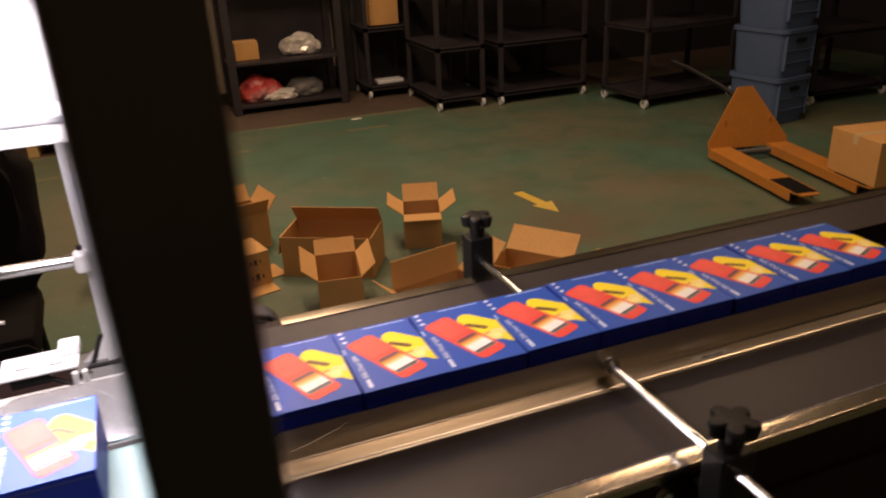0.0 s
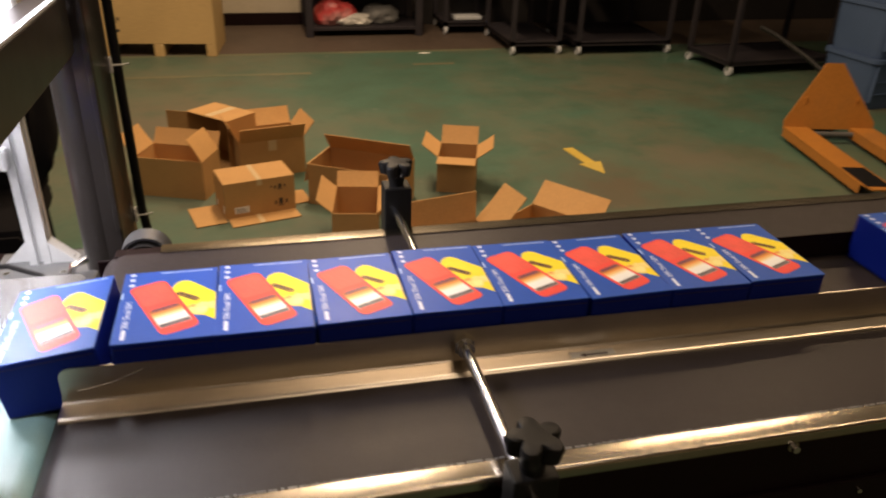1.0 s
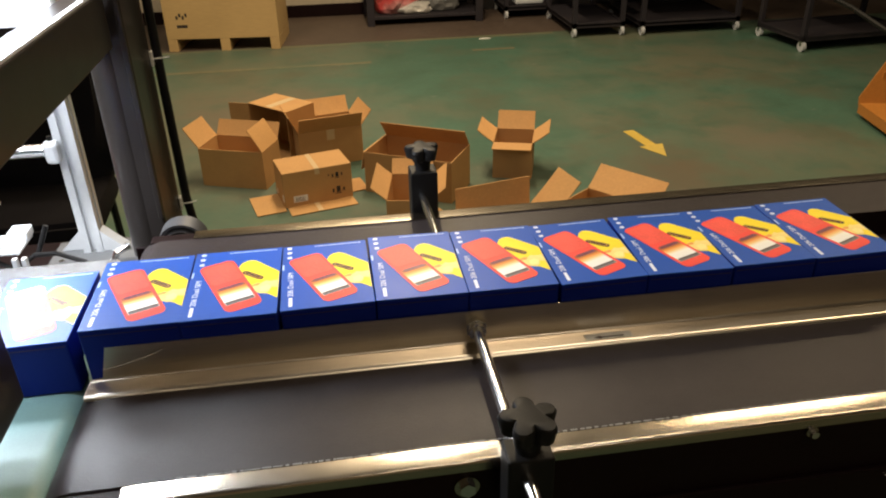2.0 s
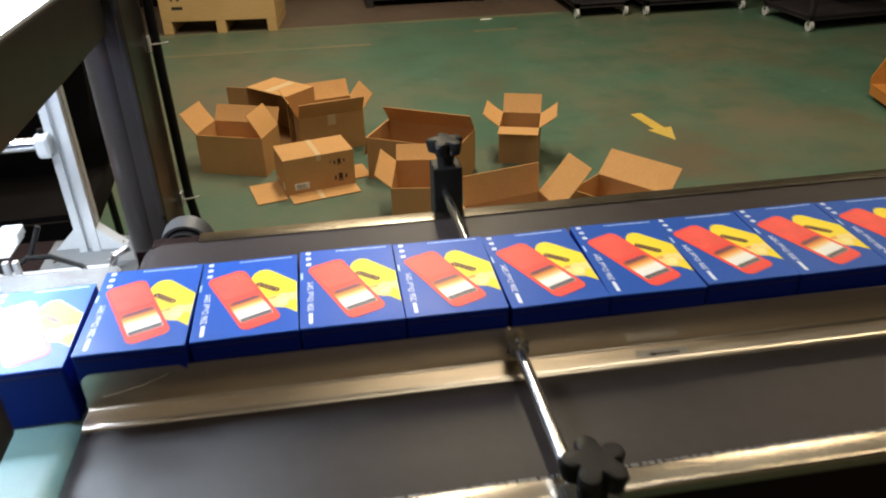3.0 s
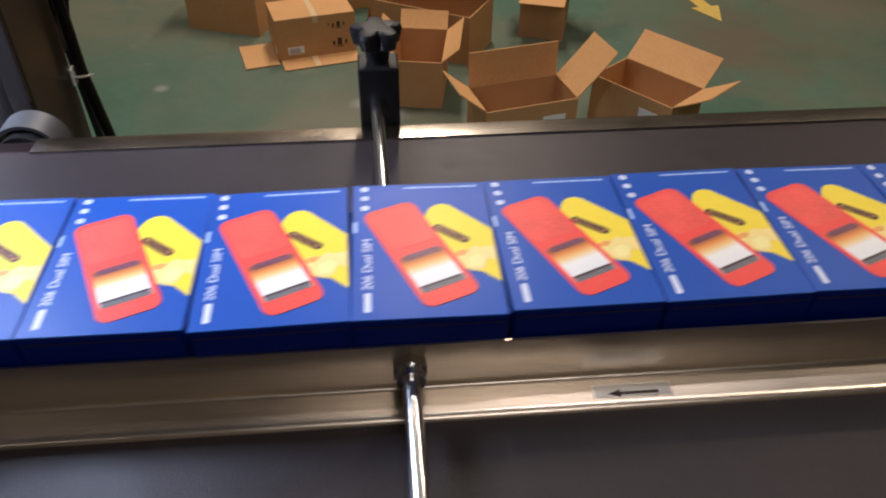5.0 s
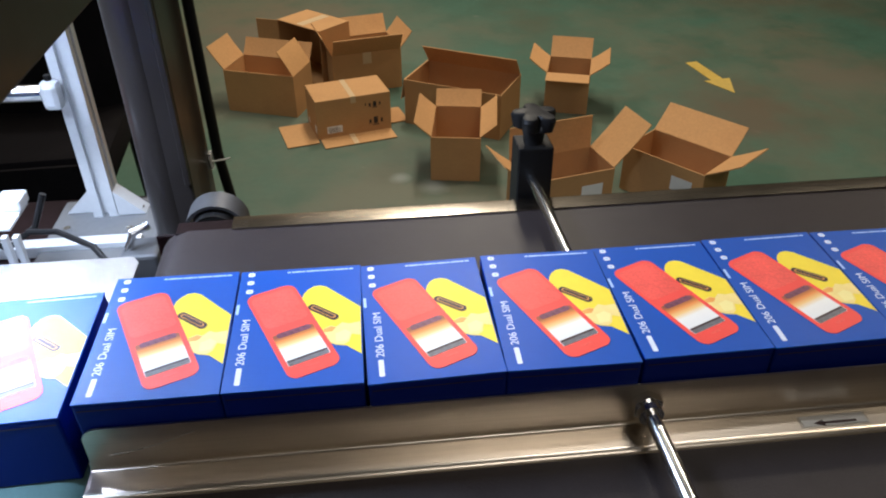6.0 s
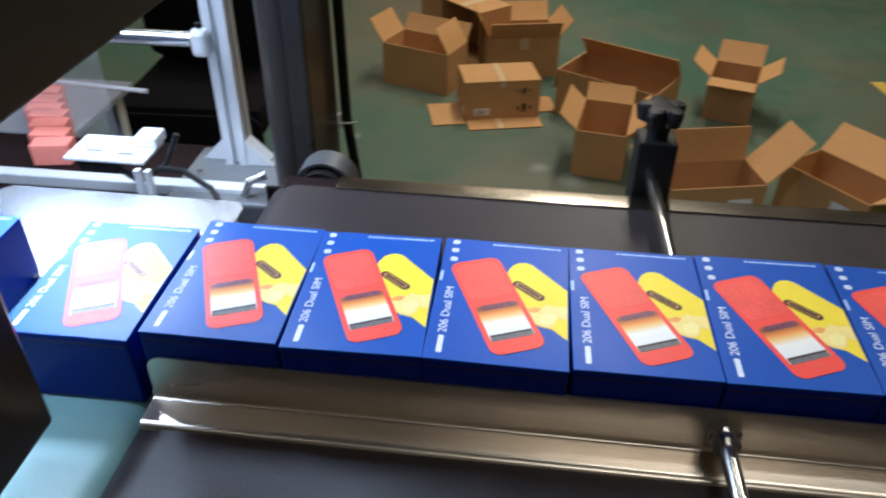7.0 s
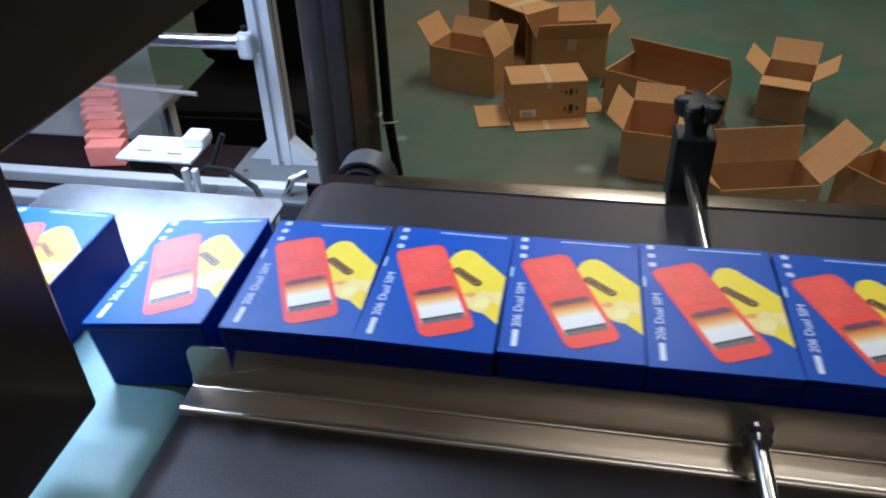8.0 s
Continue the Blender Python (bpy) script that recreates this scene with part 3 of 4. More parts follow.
        sheet("small_print", rounded(0.0031 + 0.0008 * (k % 3), 0.0019, 0.0004), 0.00004, LIGHTBLUE, pose(cx, cy, 0))
    cx, cy = uv(0.020, 0.645)
    sheet("side_mark", rounded(0.0024, 0.0130, 0.0006), 0.00004, LIGHTBLUE, pose(cx, cy, 0))
    cx, cy = uv(0.105, 0.048)
    sheet("brand_bar", rounded(0.0185, 0.0042, 0.0010), 0.00004, WHITE, pose(cx, cy + 0.0093, 0, rz=90))
    bm = words("206 Dual SIM", 0.0098)
    span = max(v.co.x for v in bm.verts) - min(v.co.x for v in bm.verts)
    bmesh.ops.transform(bm, matrix=pose(cx + 0.0030, cy + 0.0215, z + 0.0001, rz=90) @ Matrix.Diagonal((0.0545 / span, 0.95, 1, 1)), verts=bm.verts[:])
    part("lettering", bm, WHITE, lid)
    seam = B()
    cuboid(seam, (-hw + 0.003, -hl - 0.0004, BH - 0.0072), (hw - 0.003, -hl, BH - 0.0066))
    part("flap_seam", seam, PRINTBLACK, p)
    return p


shade_red = shader("print_red_light", (0.78, 0.095, 0.07), 0.42, grain=420, vary=0.22, bump=0.0, coat=0.0, spec=0.24)
first_box = phone_box()
BOXES = [first_box] + [copy_thing(first_box, pose(0, 0, 0)) for k in range(16)]

# ---- packing machine ----
MX = -0.478  # right face of the portal


def machine():
    m = thing("labelling_machine", pose(0, 0, 0), "dark painted portal machine over the belt, brightly lit inside", "machine")
    part("near_post", cuboid(B(), (MX - 0.046, -0.50, 1.107), (MX, -0.046, 2.3), 0.004), DARKPAINT, m, "glossy dark sheet post")
    part("beam", cuboid(B(), (MX - 0.05, -0.0455, 1.315), (MX - 0.001, 0.575, 1.402), 0.003), DARKPAINT, m)
    part("upper_plate", cuboid(B(), (MX - 0.012, -0.0455, 1.4025), (MX - 0.001, 0.08, 2.3), 0.001), DARKPAINT, m)
    bm = B()
    cuboid(bm, (MX - 0.010, 0.081, 1.4025), (MX - 0.002, 0.085, 2.3))
    cuboid(bm, (MX - 0.010, 0.535, 1.4025), (MX - 0.002, 0.540, 2.3))
    cuboid(bm, (MX - 0.010, 0.085, 1.4025), (MX - 0.002, 0.535, 1.4065))
    part("window_edge", bm, GREYPAINT, m, "bare metal edge of the window")
    part("window_strip", cuboid(B(), (MX - 0.012, 0.5405, 1.4025), (MX - 0.001, 0.60, 2.3), 0.001), DARKPAINT, m)
    part("white_cover", cuboid(B(), (-1.30, 0.50, 1.367), (-0.532, 0.53, 2.2), 0.008), WHITEPLATE, m, "white enamel inner cover")
    bm = B()
    cuboid(bm, (-0.515, 0.60, 0.0), (-0.463, 0.75, 2.3), 0.004)
    part("far_column", bm, DARKPAINT, m, "dark steel column")
    part("column_tube", rod(B(), (-0.506, 0.628, 0.88), (-0.506, 0.628, 1.318), 0.031, 28), DARKPAINT, m, "dark rounded column edge", smooth=True)
    part("column_rib", cuboid(B(), (-0.472, 0.594, 1.0), (-0.464, 0.60, 2.29), 0.001), DARKPAINT, m)
    part("cable", tube(B(), [(-0.452, 0.752, 2.3), (-0.452, 0.752, 1.6), (-0.452, 0.752, 1.2), (-0.450, 0.752, 0.97), (-0.435, 0.76, 0.80), (-0.40, 0.78, 0.45), (-0.38, 0.80, 0.02)], 0.0085, 10), BLACK, m, "black cable", smooth=True)
    for z in (0.963, 1.255):
        clip = part("cable_clip", cuboid(B(), (-0.463, 0.735, z - 0.014), (-0.458, 0.752, z + 0.014), 0.002), PAPER, m, "white adhesive cable clip")
        part("cable_tie", tube(B(), [(-0.460, 0.738, z), (-0.442, 0.741, z), (-0.430, 0.745, z + 0.001)], 0.0015, 6), PAPER, clip)
    bed = part("bed", cuboid(B(), (-1.6, 0.335, 0.80), (-0.565, 0.82, 0.862), 0.004), FRAMEPAINT, m, "dark machine bed")
    part("bed_extension", cuboid(B(), (-0.5645, 0.38, 0.80), (-0.47, 0.599, 0.862), 0.003), FRAMEPAINT, m)
    for y, z in ((0.648, 0.885), (0.57, 0.885), (0.42, 0.90)):
        part("linear_rail", cuboid(B(), (-1.45, y - 0.012, z - 0.022), (-0.57 + (0.08 if y < 0.6 else 0), y + 0.012, z), 0.003), ALU, bed, "bright linear rail")
    part("cabinet", cuboid(B(), (-1.6, -0.34, 0.0), (-0.52, 0.82, 0.795), 0.006), FRAMEPAINT, m, "dark lower cabinet")
    table = part("side_table", cuboid(B(), (-1.30, 0.823, 0.846), (-1.0, 1.08, 0.862), 0.003), HAZEGREY, m, "hazy grey plastic side table")
    for x in (-1.28, -1.05):
        part("leg", cuboid(B(), (x, 1.03, 0.0), (x + 0.03, 1.06, 0.8455), 0.002), ALU, table)
    part("clear_guard", cuboid(B(), (-1.45, 0.8165, 0.8625), (-0.903, 0.8195, 1.36), 0.0005), ACRYLIC, m, "scuffed clear acrylic guard sheet")
    # light bar that floods the inside
    part("light_bar", cuboid(B(), (-0.95, -0.11, 1.96), (-0.55, -0.01, 1.985), 0.004), GREYPAINT, m, "slim lamp housing")
    part("light_bar", cuboid(B(), (-1.02, 0.59, 1.43), (-0.70, 0.65, 1.445), 0.004), GREYPAINT, m, "slim lamp housing")
    part("light_bar", cuboid(B(), (-0.86, 0.355, 1.425), (-0.56, 0.445, 1.44), 0.004), GREYPAINT, m, "slim lamp housing")
    bar = part("light_bar", cuboid(B(), (-0.79, 0.30, 1.65), (-0.51, 0.42, 1.67), 0.004), GREYPAINT, m, "slim lamp housing")
    return m


def aluminium_stand():
    s = thing("aluminium_stand", pose(-0.645, 0.75, 0.863), "bright aluminium profile stand with a cross rod", "stand")
    w = 0.019
    q = [(w, w), (0.005, w), (0.005, 0.014), (0.010, 0.014), (0.005, 0.008), (-0.005, 0.008), (-0.010, 0.014), (-0.005, 0.014), (-0.005, w)]
    outline = []
    for k in range(4):
        c, d = ((1, 0), (0, 1), (-1, 0), (0, -1))[k]
        outline += [(x * c - y * d, x * d + y * c) for x, y in q]
    bm = prism(B(), outline, 0.568, pose(0, 0, 0.012))
    part("profile", bm, ALU, s, "slotted aluminium profile")
    part("cap", cuboid(B(), (-w, -w, 0.5801), (w, w, 0.585), 0.001), GREYPAINT, s)
    part("base_plate", cuboid(B(), (-0.080, -0.150, 0.0), (0.095, 0.040, 0.012), 0.003), RUBBER, s, "dark base plate")
    bm = B()
    prism(bm, [(0, 0), (0.045, 0), (0, 0.045)], 0.03, pose(0.02, 0.012, 0.013, 90))
    part("corner_bracket", bm, ALU, s)
    bm = B()
    prism(bm, [(0, 0), (-0.045, 0), (0, 0.045)], 0.004, pose(-0.02, 0.0, 0.013, 90))
    part("gusset", bm, ALU, s)
    for x, y in ((0.035, -0.005), (0.055, -0.005), (-0.05, -0.06), (0.05, -0.07)):
        part("bolt", rod(B(), (x, y, 0.012), (x, y, 0.02), 0.006, 6), CHROME, s)
    cl = part("clamp", cuboid(B(), (-0.034, -0.046, 0.213), (-0.006, -0.0195, 0.258), 0.009), ALU, s, "cast rod clamp")
    part("clamp_screw", rod(B(), (-0.020, -0.032, 0.258), (-0.020, -0.032, 0.266), 0.005, 10), BLACK, cl)
    part("cross_rod", rod(B(), (-0.034, -0.03, 0.238), (-0.50, -0.03, 0.238), 0.0125, 20), CHROME, s, "polished cross rod", smooth=True)

    part("thin_rod", rod(B(), (-0.20, 0.10, 0.085), (-0.42, 0.12, 0.086), 0.0045, 10), ALU, s, smooth=True)


def sensor_bracket():
    s = thing("sensor_bracket", pose(-0.74, 0.54, 0.0), "white painted sensor bracket with black cable", "bracket")
    part("plate", cuboid(B(), (-0.065, -0.035, 0.995), (0.055, 0.038, 1.001), 0.002), WHITEPLATE, s)
    part("block", cuboid(B(), (0.025, 0.005, 1.001), (0.058, 0.04, 1.018), 0.003), WHITEPLATE, s)
    for x, y in ((-0.03, -0.01), (0.02, -0.015)):
        part("slot", cuboid(B(), (x - 0.012, y - 0.003, 1.0008), (x + 0.012, y + 0.003, 1.0014)), RUBBER, s)
    part("sensor", cuboid(B(), (-0.05, -0.028, 0.975), (0.01, -0.005, 0.994), 0.002), BLACK, s)
    for x in (0.045, 0.060):
        part("leg", cuboid(B(), (x, -0.05, 0.862), (x + 0.008, -0.04, 0.9945), 0.001), ALU, s)
    part("foot", cuboid(B(), (0.02, -0.075, 0.863), (0.09, -0.02, 0.875), 0.002), ALU, s)
    part("cable", tube(B(), [(0.0, -0.02, 0.985), (0.04, -0.03, 0.965), (0.075, -0.01, 0.985), (0.095, 0.0, 1.03)], 0.0045, 8), BLACK, s, smooth=True)
    part("cable", tube(B(), [(0.075, -0.03, 0.99), (0.12, -0.05, 1.0), (0.18, -0.10, 1.005), (0.225, -0.16, 0.995), (0.235, -0.21, 0.96)], 0.0042, 8), BLACK, s, smooth=True)


def slide_plate():
    s = thing("slide_plate", pose(0, 0, 0), "polished steel slide plate beside the boxes", "plate")
    outline = [(-0.757, 0.155), (-0.462, 0.155), (-0.462, 0.302), (-0.470, 0.314), (-0.742, 0.316), (-0.757, 0.300)]
    part("plate", prism(B(), outline, 0.004, pose(0, 0, 1.066)), POLISHED, s)
    part("bracket", cuboid(B(), (-0.72, 0.17, 0.86), (-0.68, 0.30, 1.0655), 0.003), ALU, s)
    part("bracket", cuboid(B(), (-0.53, 0.19, 0.86), (-0.50, 0.30, 1.0655), 0.003), ALU, s)


def teal_conveyor():
    s = thing("outfeed_conveyor", pose(0, 0, 0), "teal belt outfeed conveyor under the machine", "conveyor")
    r, z = 0.026, 1.0605
    prof = [(-1.5, z), (-1.5, z - 2 * r)] + [(-0.442 - r + r * math.cos(radians(a)), z - r + r * math.sin(radians(a))) for a in range(-90, 91, 15)]
    part("belt", prism(B(), prof, 0.44, Matrix.Translation((0, 0.150, 0)) @ pose(0, 0, 0, 90)), TEAL, s, "teal rubber belt", smooth=True)
    part("side_plate", cuboid(B(), (-1.5, -0.302, 0.97), (-0.452, -0.2905, 1.05), 0.002), ALU, s)
    part("roller_bracket", cuboid(B(), (-0.53, -0.315, 1.0), (-0.445, -0.3025, 1.045), 0.004), ALU, s, "bright roller bracket")


def end_pulley():
    s = thing("end_pulley", pose(-0.399, 0.41, 1.033), "grey curved guard over the belt end pulley", "pulley guard")
    bm = B()
    arc = [(0.038 * math.cos(radians(a)), 0.038 * math.sin(radians(a))) for a in range(-10, 191, 10)] + [(0.034 * math.cos(radians(a)), 0.034 * math.sin(radians(a))) for a in range(190, -11, -10)]
    prism(bm, arc, 0.036, pose(0, 0.036, 0, 90))
    part("guard", bm, GUARDGREY, s, smooth=True)
    part("pulley", rod(B(), (0, -0.01, 0), (0, 0.04, 0), 0.03, 24), BLACK, s, smooth=True)
    part("bracket", cuboid(B(), (-0.062, -0.03, -0.06), (-0.036, -0.005, -0.012), 0.004), RUBBER, s, "dark cast bracket")
    part("pivot_arm", cuboid(B(), (-0.012, -0.046, -0.002), (0.040, -0.020, 0.010), 0.004), ALU, s)
    part("block", cuboid(B(), (-0.14, 0.04, -0.10), (-0.09, 0.09, -0.055), 0.005), GUARDGREY, s)
    part("block", cuboid(B(), (-0.15, 0.0, -0.12), (-0.06, 0.03, -0.085), 0.004), GUARDGREY, s)
    part("toggle", tube(B(), [(-0.13, 0.06, -0.055), (-0.12, 0.06, -0.03), (-0.10, 0.07, -0.025)], 0.006), CHROME, s, smooth=True)


def office_chair():
    c = thing("chair", pose(-1.21, 1.93, 0, rz=3), "black padded chair with jacket over its back", "chair")
    seat = part("seat", cuboid(B(), (-0.24, -0.24, 0.40), (0.24, 0.22, 0.51), 0.035), BLACKCLOTH, c, smooth=True)
    bm = B()
    prism(bm, [(-0.245, 0.16), (0.245, 0.16), (0.238, 0.46), (0.21, 0.485), (-0.20, 0.487), (-0.238, 0.455)], 0.012, pose(0, -0.242, 0, 90))
    part("seat_cover", bm, BLACKCLOTH, seat, "black cloth hanging over the seat edge")
    b = part("backrest", cuboid(B(), (-0.25, -0.04, 0.0), (0.25, 0.04, 0.48), 0.035), BLACK, c, smooth=True)
    b.matrix_basis = pose(0, 0.28, 0.50, -10)
    bm = B()
    bmesh.ops.create_icosphere(bm, subdivisions=4, radius=0.5)
    for v in bm.verts:
        flat = Vector([math.copysign(abs(q * 2) ** 0.55, q) / 2 for q in v.co])
        v.co = flat * (1 + 0.16 * noise.noise(v.co * 4.0) + 0.07 * noise.noise(v.co * 11.0 + Vector((3.1, 0, 0))))
    bmesh.ops.scale(bm, vec=(0.54, 0.26, 0.62), verts=bm.verts[:])
    jacket = part("jacket", bm, BLACKCLOTH, c, "black jacket slung over the backrest", smooth=True)
    jacket.matrix_basis = pose(0.02, 0.24, 0.76, -6)
    for x in (-0.20, 0.20):
        part("leg", tube(B(), [(x, -0.19, 0.41), (x, -0.21, 0.0)], 0.014), BLACK, c, smooth=True)
        part("leg", tube(B(), [(x, 0.30, 0.62), (x, 0.20, 0.42), (x, 0.24, 0.0)], 0.014), BLACK, c, smooth=True)


def red_cartons():
    for k in range(9):
        ob = part("red_carton", cuboid(B(), (-0.033, -0.017, 0), (0.033, 0.017, 0.040), 0.002), SALMON)
        ob.matrix_basis = pose(-1.150 + 0.0220 * k, 1.0 - 0.036 * k + (0.012 if k > 4 else 0), 0.863, rz=10 - 4 * (k % 2))
        tagged(ob, "small red product carton on machine bed", "carton", "red cartons in a row")


machine()
aluminium_stand()
sensor_bracket()
slide_plate()
teal_conveyor()
end_pulley()
office_chair()
red_cartons()

# ---- cartons on the floor ----
def carton(m, w, d, h, flaps, label, fl=0.10, marks=()):
    """An open carton: w along x, d along y; each flap by its opening angle from closed, or angle and reach: front, back, left, right (None: folded away)."""
    c = thing("open_carton", m, label, "carton", "empty cartons on the floor")
    t = 0.004
    bm = B()
    hw, hd = w / 2, d / 2
    loops = [[bm.verts.new((sx * (hw - i), sy * (hd - i), z)) for sx, sy in ((-1, -1), (1, -1), (1, 1), (-1, 1))] for i, z in ((0, 0), (0, h), (t, h), (t, t))]
    for a, b in zip(loops, loops[1:]):
        for j in range(4):
            bm.faces.new((a[j], a[(j + 1) % 4], b[(j + 1) % 4], b[j]))
    bm.faces.new(loops[0])
    bm.faces.new(loops[-1])
    body = part("body", bm, KRAFT, c)
    for ang, length, rz, off in zip(flaps, (w, w, d, d), (0, 180, 270, 90), (hd, hd, hw, hw)):
        if ang is None:
            continue
        reach = fl
        if isinstance(ang, tuple):
            ang, reach = ang
        bm = B()
        for k in range(6):  # a slightly bowed flap
            a0, a1 = k / 6 * reach, (k + 1) / 6 * reach
            z0, z1 = -0.05 * a0 * a0 / reach, -0.05 * a1 * a1 / reach
            q = [bm.verts.new((sx, y, z)) for sx, y, z in ((-length / 2 + 0.003, a0, z0), (length / 2 - 0.003, a0, z0), (length / 2 - 0.003, a1, z1), (-length / 2 + 0.003, a1, z1))]
            bm.faces.new(q)
        bmesh.ops.remove_doubles(bm, verts=bm.verts[:], dist=1e-5)
        bmesh.ops.solidify(bm, geom=bm.faces[:], thickness=t)
        f = part("flap", bm, KRAFT, c)
        f.matrix_basis = pose(0, 0, 0, rz=rz) @ pose(0, -off + 0.001, h, rx=ang)
    if "label" in marks:
        part("shipping_label", cuboid(B(), (hw * 0.25, -hd - 0.001, h * 0.45), (hw * 0.75, -hd, h * 0.75)), PAPER, body, "white paper shipping label")
    if "tape" in marks:
        part("tape", cuboid(B(), (-0.022, -hd - 0.001, h * 0.72), (0.022, -hd, h)), TAPE, body)
    if "side_tape" in marks:
        part("tape", cuboid(B(), (-0.024, hd, 0.01), (0.024, hd + 0.0008, h - 0.01)), TAPE, body)
    return c


def closed_carton(name, m, w, d, h, label, spread=False, group=""):
    c = thing(name, m, label, "carton", group)
    hw, hd = w / 2, d / 2
    body = part("body", cuboid(B(), (-hw, -hd, 0.002), (hw, hd, h), 0.003), KRAFT, c)
    tape = B()
    if spread:
        cuboid(tape, (-0.012, -hd + 0.002, h), (0.012, hd - 0.002, h + 0.0006))
        cuboid(tape, (-0.012, -hd - 0.0006, h - 0.03), (0.012, -hd, h))
    else:
        cuboid(tape, (-hw, -0.022, h), (hw, 0.022, h + 0.0006))
        cuboid(tape, (-hw - 0.0006, -0.022, h - 0.06), (-hw, 0.022, h))
    part("tape", tape, TAPE, body)
    if spread:
        for nm, lo, hi, rx, ry in (("front", (-hw + 0.01, -hd - 0.10, 0.002), (hw - 0.004, -hd, 0.006), 0, 0), ("left", (-hw - 0.145, -hd - 0.035, 0.002), (-hw, hd - 0.02, 0.006), 0, 0),
                                   ("right", (hw, -hd + 0.05, 0.003), (hw + 0.10, hd, 0.007), 0, 0)):
            fb = part("flap", cuboid(B(), lo, hi, 0.001), KRAFT, c)
            if nm == "front":
                part("tape", cuboid(B(), (-0.03, lo[1], 0.0062), (-0.006, hi[1], 0.0068)), TAPE, fb)
        part("shipping_label", cuboid(B(), (-hw + 0.045, -hd - 0.001, 0.025), (-hw + 0.115, -hd, 0.058)), PAPER, body, "white paper shipping label")
        bm = B()
        for k in range(4):
            cuboid(bm, (-hw + 0.052, -hd - 0.0016, 0.030 + 0.006 * k), (-hw + 0.105 - 0.01 * (k % 2), -hd - 0.001, 0.032 + 0.006 * k))
        part("label_print", bm, INK, body)
        for x, z, k in ((0.075, 0.135, 0.007), (0.098, 0.137, 0.012), (0.122, 0.138, 0.006), (0.074, 0.055, 0.008), (0.100, 0.058, 0.016), (0.128, 0.056, 0.008), (0.055, 0.140, 0.004)):
            part("handling_mark", cuboid(B(), (x - k * 0.6, -hd - 0.0009, z - k), (x + k * 0.6, -hd, z + k)), INK, body, "black printed handling symbol")
            part("handling_mark", cuboid(B(), (x - k * 0.9, -hd - 0.0009, z - k * 1.5), (x + k * 0.9, -hd, z - k * 1.25)), INK, body)
        part("tape_scrap", cuboid(B(), (-hw - 0.001, -hd + 0.01, 0.03), (-hw, -hd + 0.035, 0.065)), PAPER, body)
        part("tape_scrap", cuboid(B(), (-hw - 0.001, hd - 0.05, 0.02), (-hw, hd - 0.035, 0.045)), PAPER, body)
    return c


closed_carton("carton", pose(-0.271, 2.90, 0, rz=14), 0.346, 0.21, 0.185, "upturned brown carton with tape and splayed bottom flaps", True, "empty cartons on the floor")
carton(pose(-0.195, 3.42, 0, rz=13), 0.355, 0.26, 0.205, (122, 125, 118, 132), "brown open carton with taped front flap upright", 0.10, ("tape",))
carton(pose(-0.645, 3.175, 0, rz=-21), 0.355, 0.21, 0.205, (None, (128, 0.09), 128, (62, 0.13)), "brown open carton with flaps spread outward", 0.125)
carton(pose(-0.355, 3.633, 0.147, rz=-45) @ pose(0, 0, 0, 90), 0.31, 0.29, 0.21, (176, None, 160, None), "brown carton tipped on its side, mouth open", 0.12, ("side_tape",))
carton(pose(0.262, 2.895, 0, rz=-30), 0.47, 0.27, 0.215, (None, (56, 0.115), 262, None), "large brown open carton, dark inside", 0.10)
carton(pose(0.178, 2.465, 0, rz=-10), 0.20, 0.30, 0.195, (None, (132, 0.078), (142, 0.09), (142, 0.085)), "narrow brown open carton with four flaps", 0.105)
carton(pose(0.795, 3.015, 0, rz=-18), 0.205, 0.22, 0.195, (182, 130, 146, 146), "small brown open carton with flaps spread", 0.105)
carton(pose(0.509, 2.03, 0, rz=13), 0.345, 0.185, 0.205, (None, (97, 0.13), 143, (135, 0.20)), "brown open carton with paper label", 0.125, ("label",))
carton(pose(0.99, 2.108, 0, rz=-52), 0.345, 0.205, 0.19, (None, (140, 0.13), None, 150), "brown open carton with long flaps", 0.15, ("label",))
closed_carton("carton", pose(3.66, 2.46, 0.0925, rz=-10), 0.56, 0.42, 0.27, "sealed brown carton resting on pallet truck forks")


# ---- carts ----
def cart(x, y, w, d, rz, shelves=(0.125, 0.58, 1.25), h=1.75, label="dark grey steel shelf cart on castors"):
    c = thing("shelf_cart", pose(x, y, 0, rz=rz), label, "cart", "shelf carts by the wall")
    for px in (0.02, w - 0.02):
        for py in (0.02, d - 0.02):
            part("post", cuboid(B(), (px - 0.02, py - 0.02, 0.08), (px + 0.02, py + 0.02, h), 0.003), CARTSTEEL, c)
            wheel = part("castor", rod(B(), (px - 0.013, py, 0.04), (px + 0.013, py, 0.04), 0.04, 18), GREYPAINT, c, "pale castor wheel", smooth=True)
            part("fork", cuboid(B(), (px - 0.02, py - 0.014, 0.045), (px + 0.02, py + 0.014, 0.09), 0.003), CHROME, wheel)
    for z in shelves:
        bm = B()
        cuboid(bm, (0, 0, z - 0.03), (w, d, z - 0.012), 0.002)
        for lo, hi in (((0, 0, z - 0.045), (w, 0.02, z)), ((0, d - 0.02, z - 0.045), (w, d, z)), ((0, 0, z - 0.045), (0.02, d, z)), ((w - 0.02, 0, z - 0.045), (w, d, z))):
            cuboid(bm, lo, hi, 0.002)
        part("shelf", bm, CARTSTEEL, c)
    part("top_frame", cuboid(B(), (0, 0, h - 0.03), (w, 0.03, h), 0.002), CARTSTEEL, c)
    return c


cart(2.005, 5.85, 0.48, 0.85, 0)
cart(2.615, 5.80, 0.93, 0.85, 0)
cart(3.635, 4.955, 1.05, 0.62, 4.5, (0.125, 0.71, 1.3))
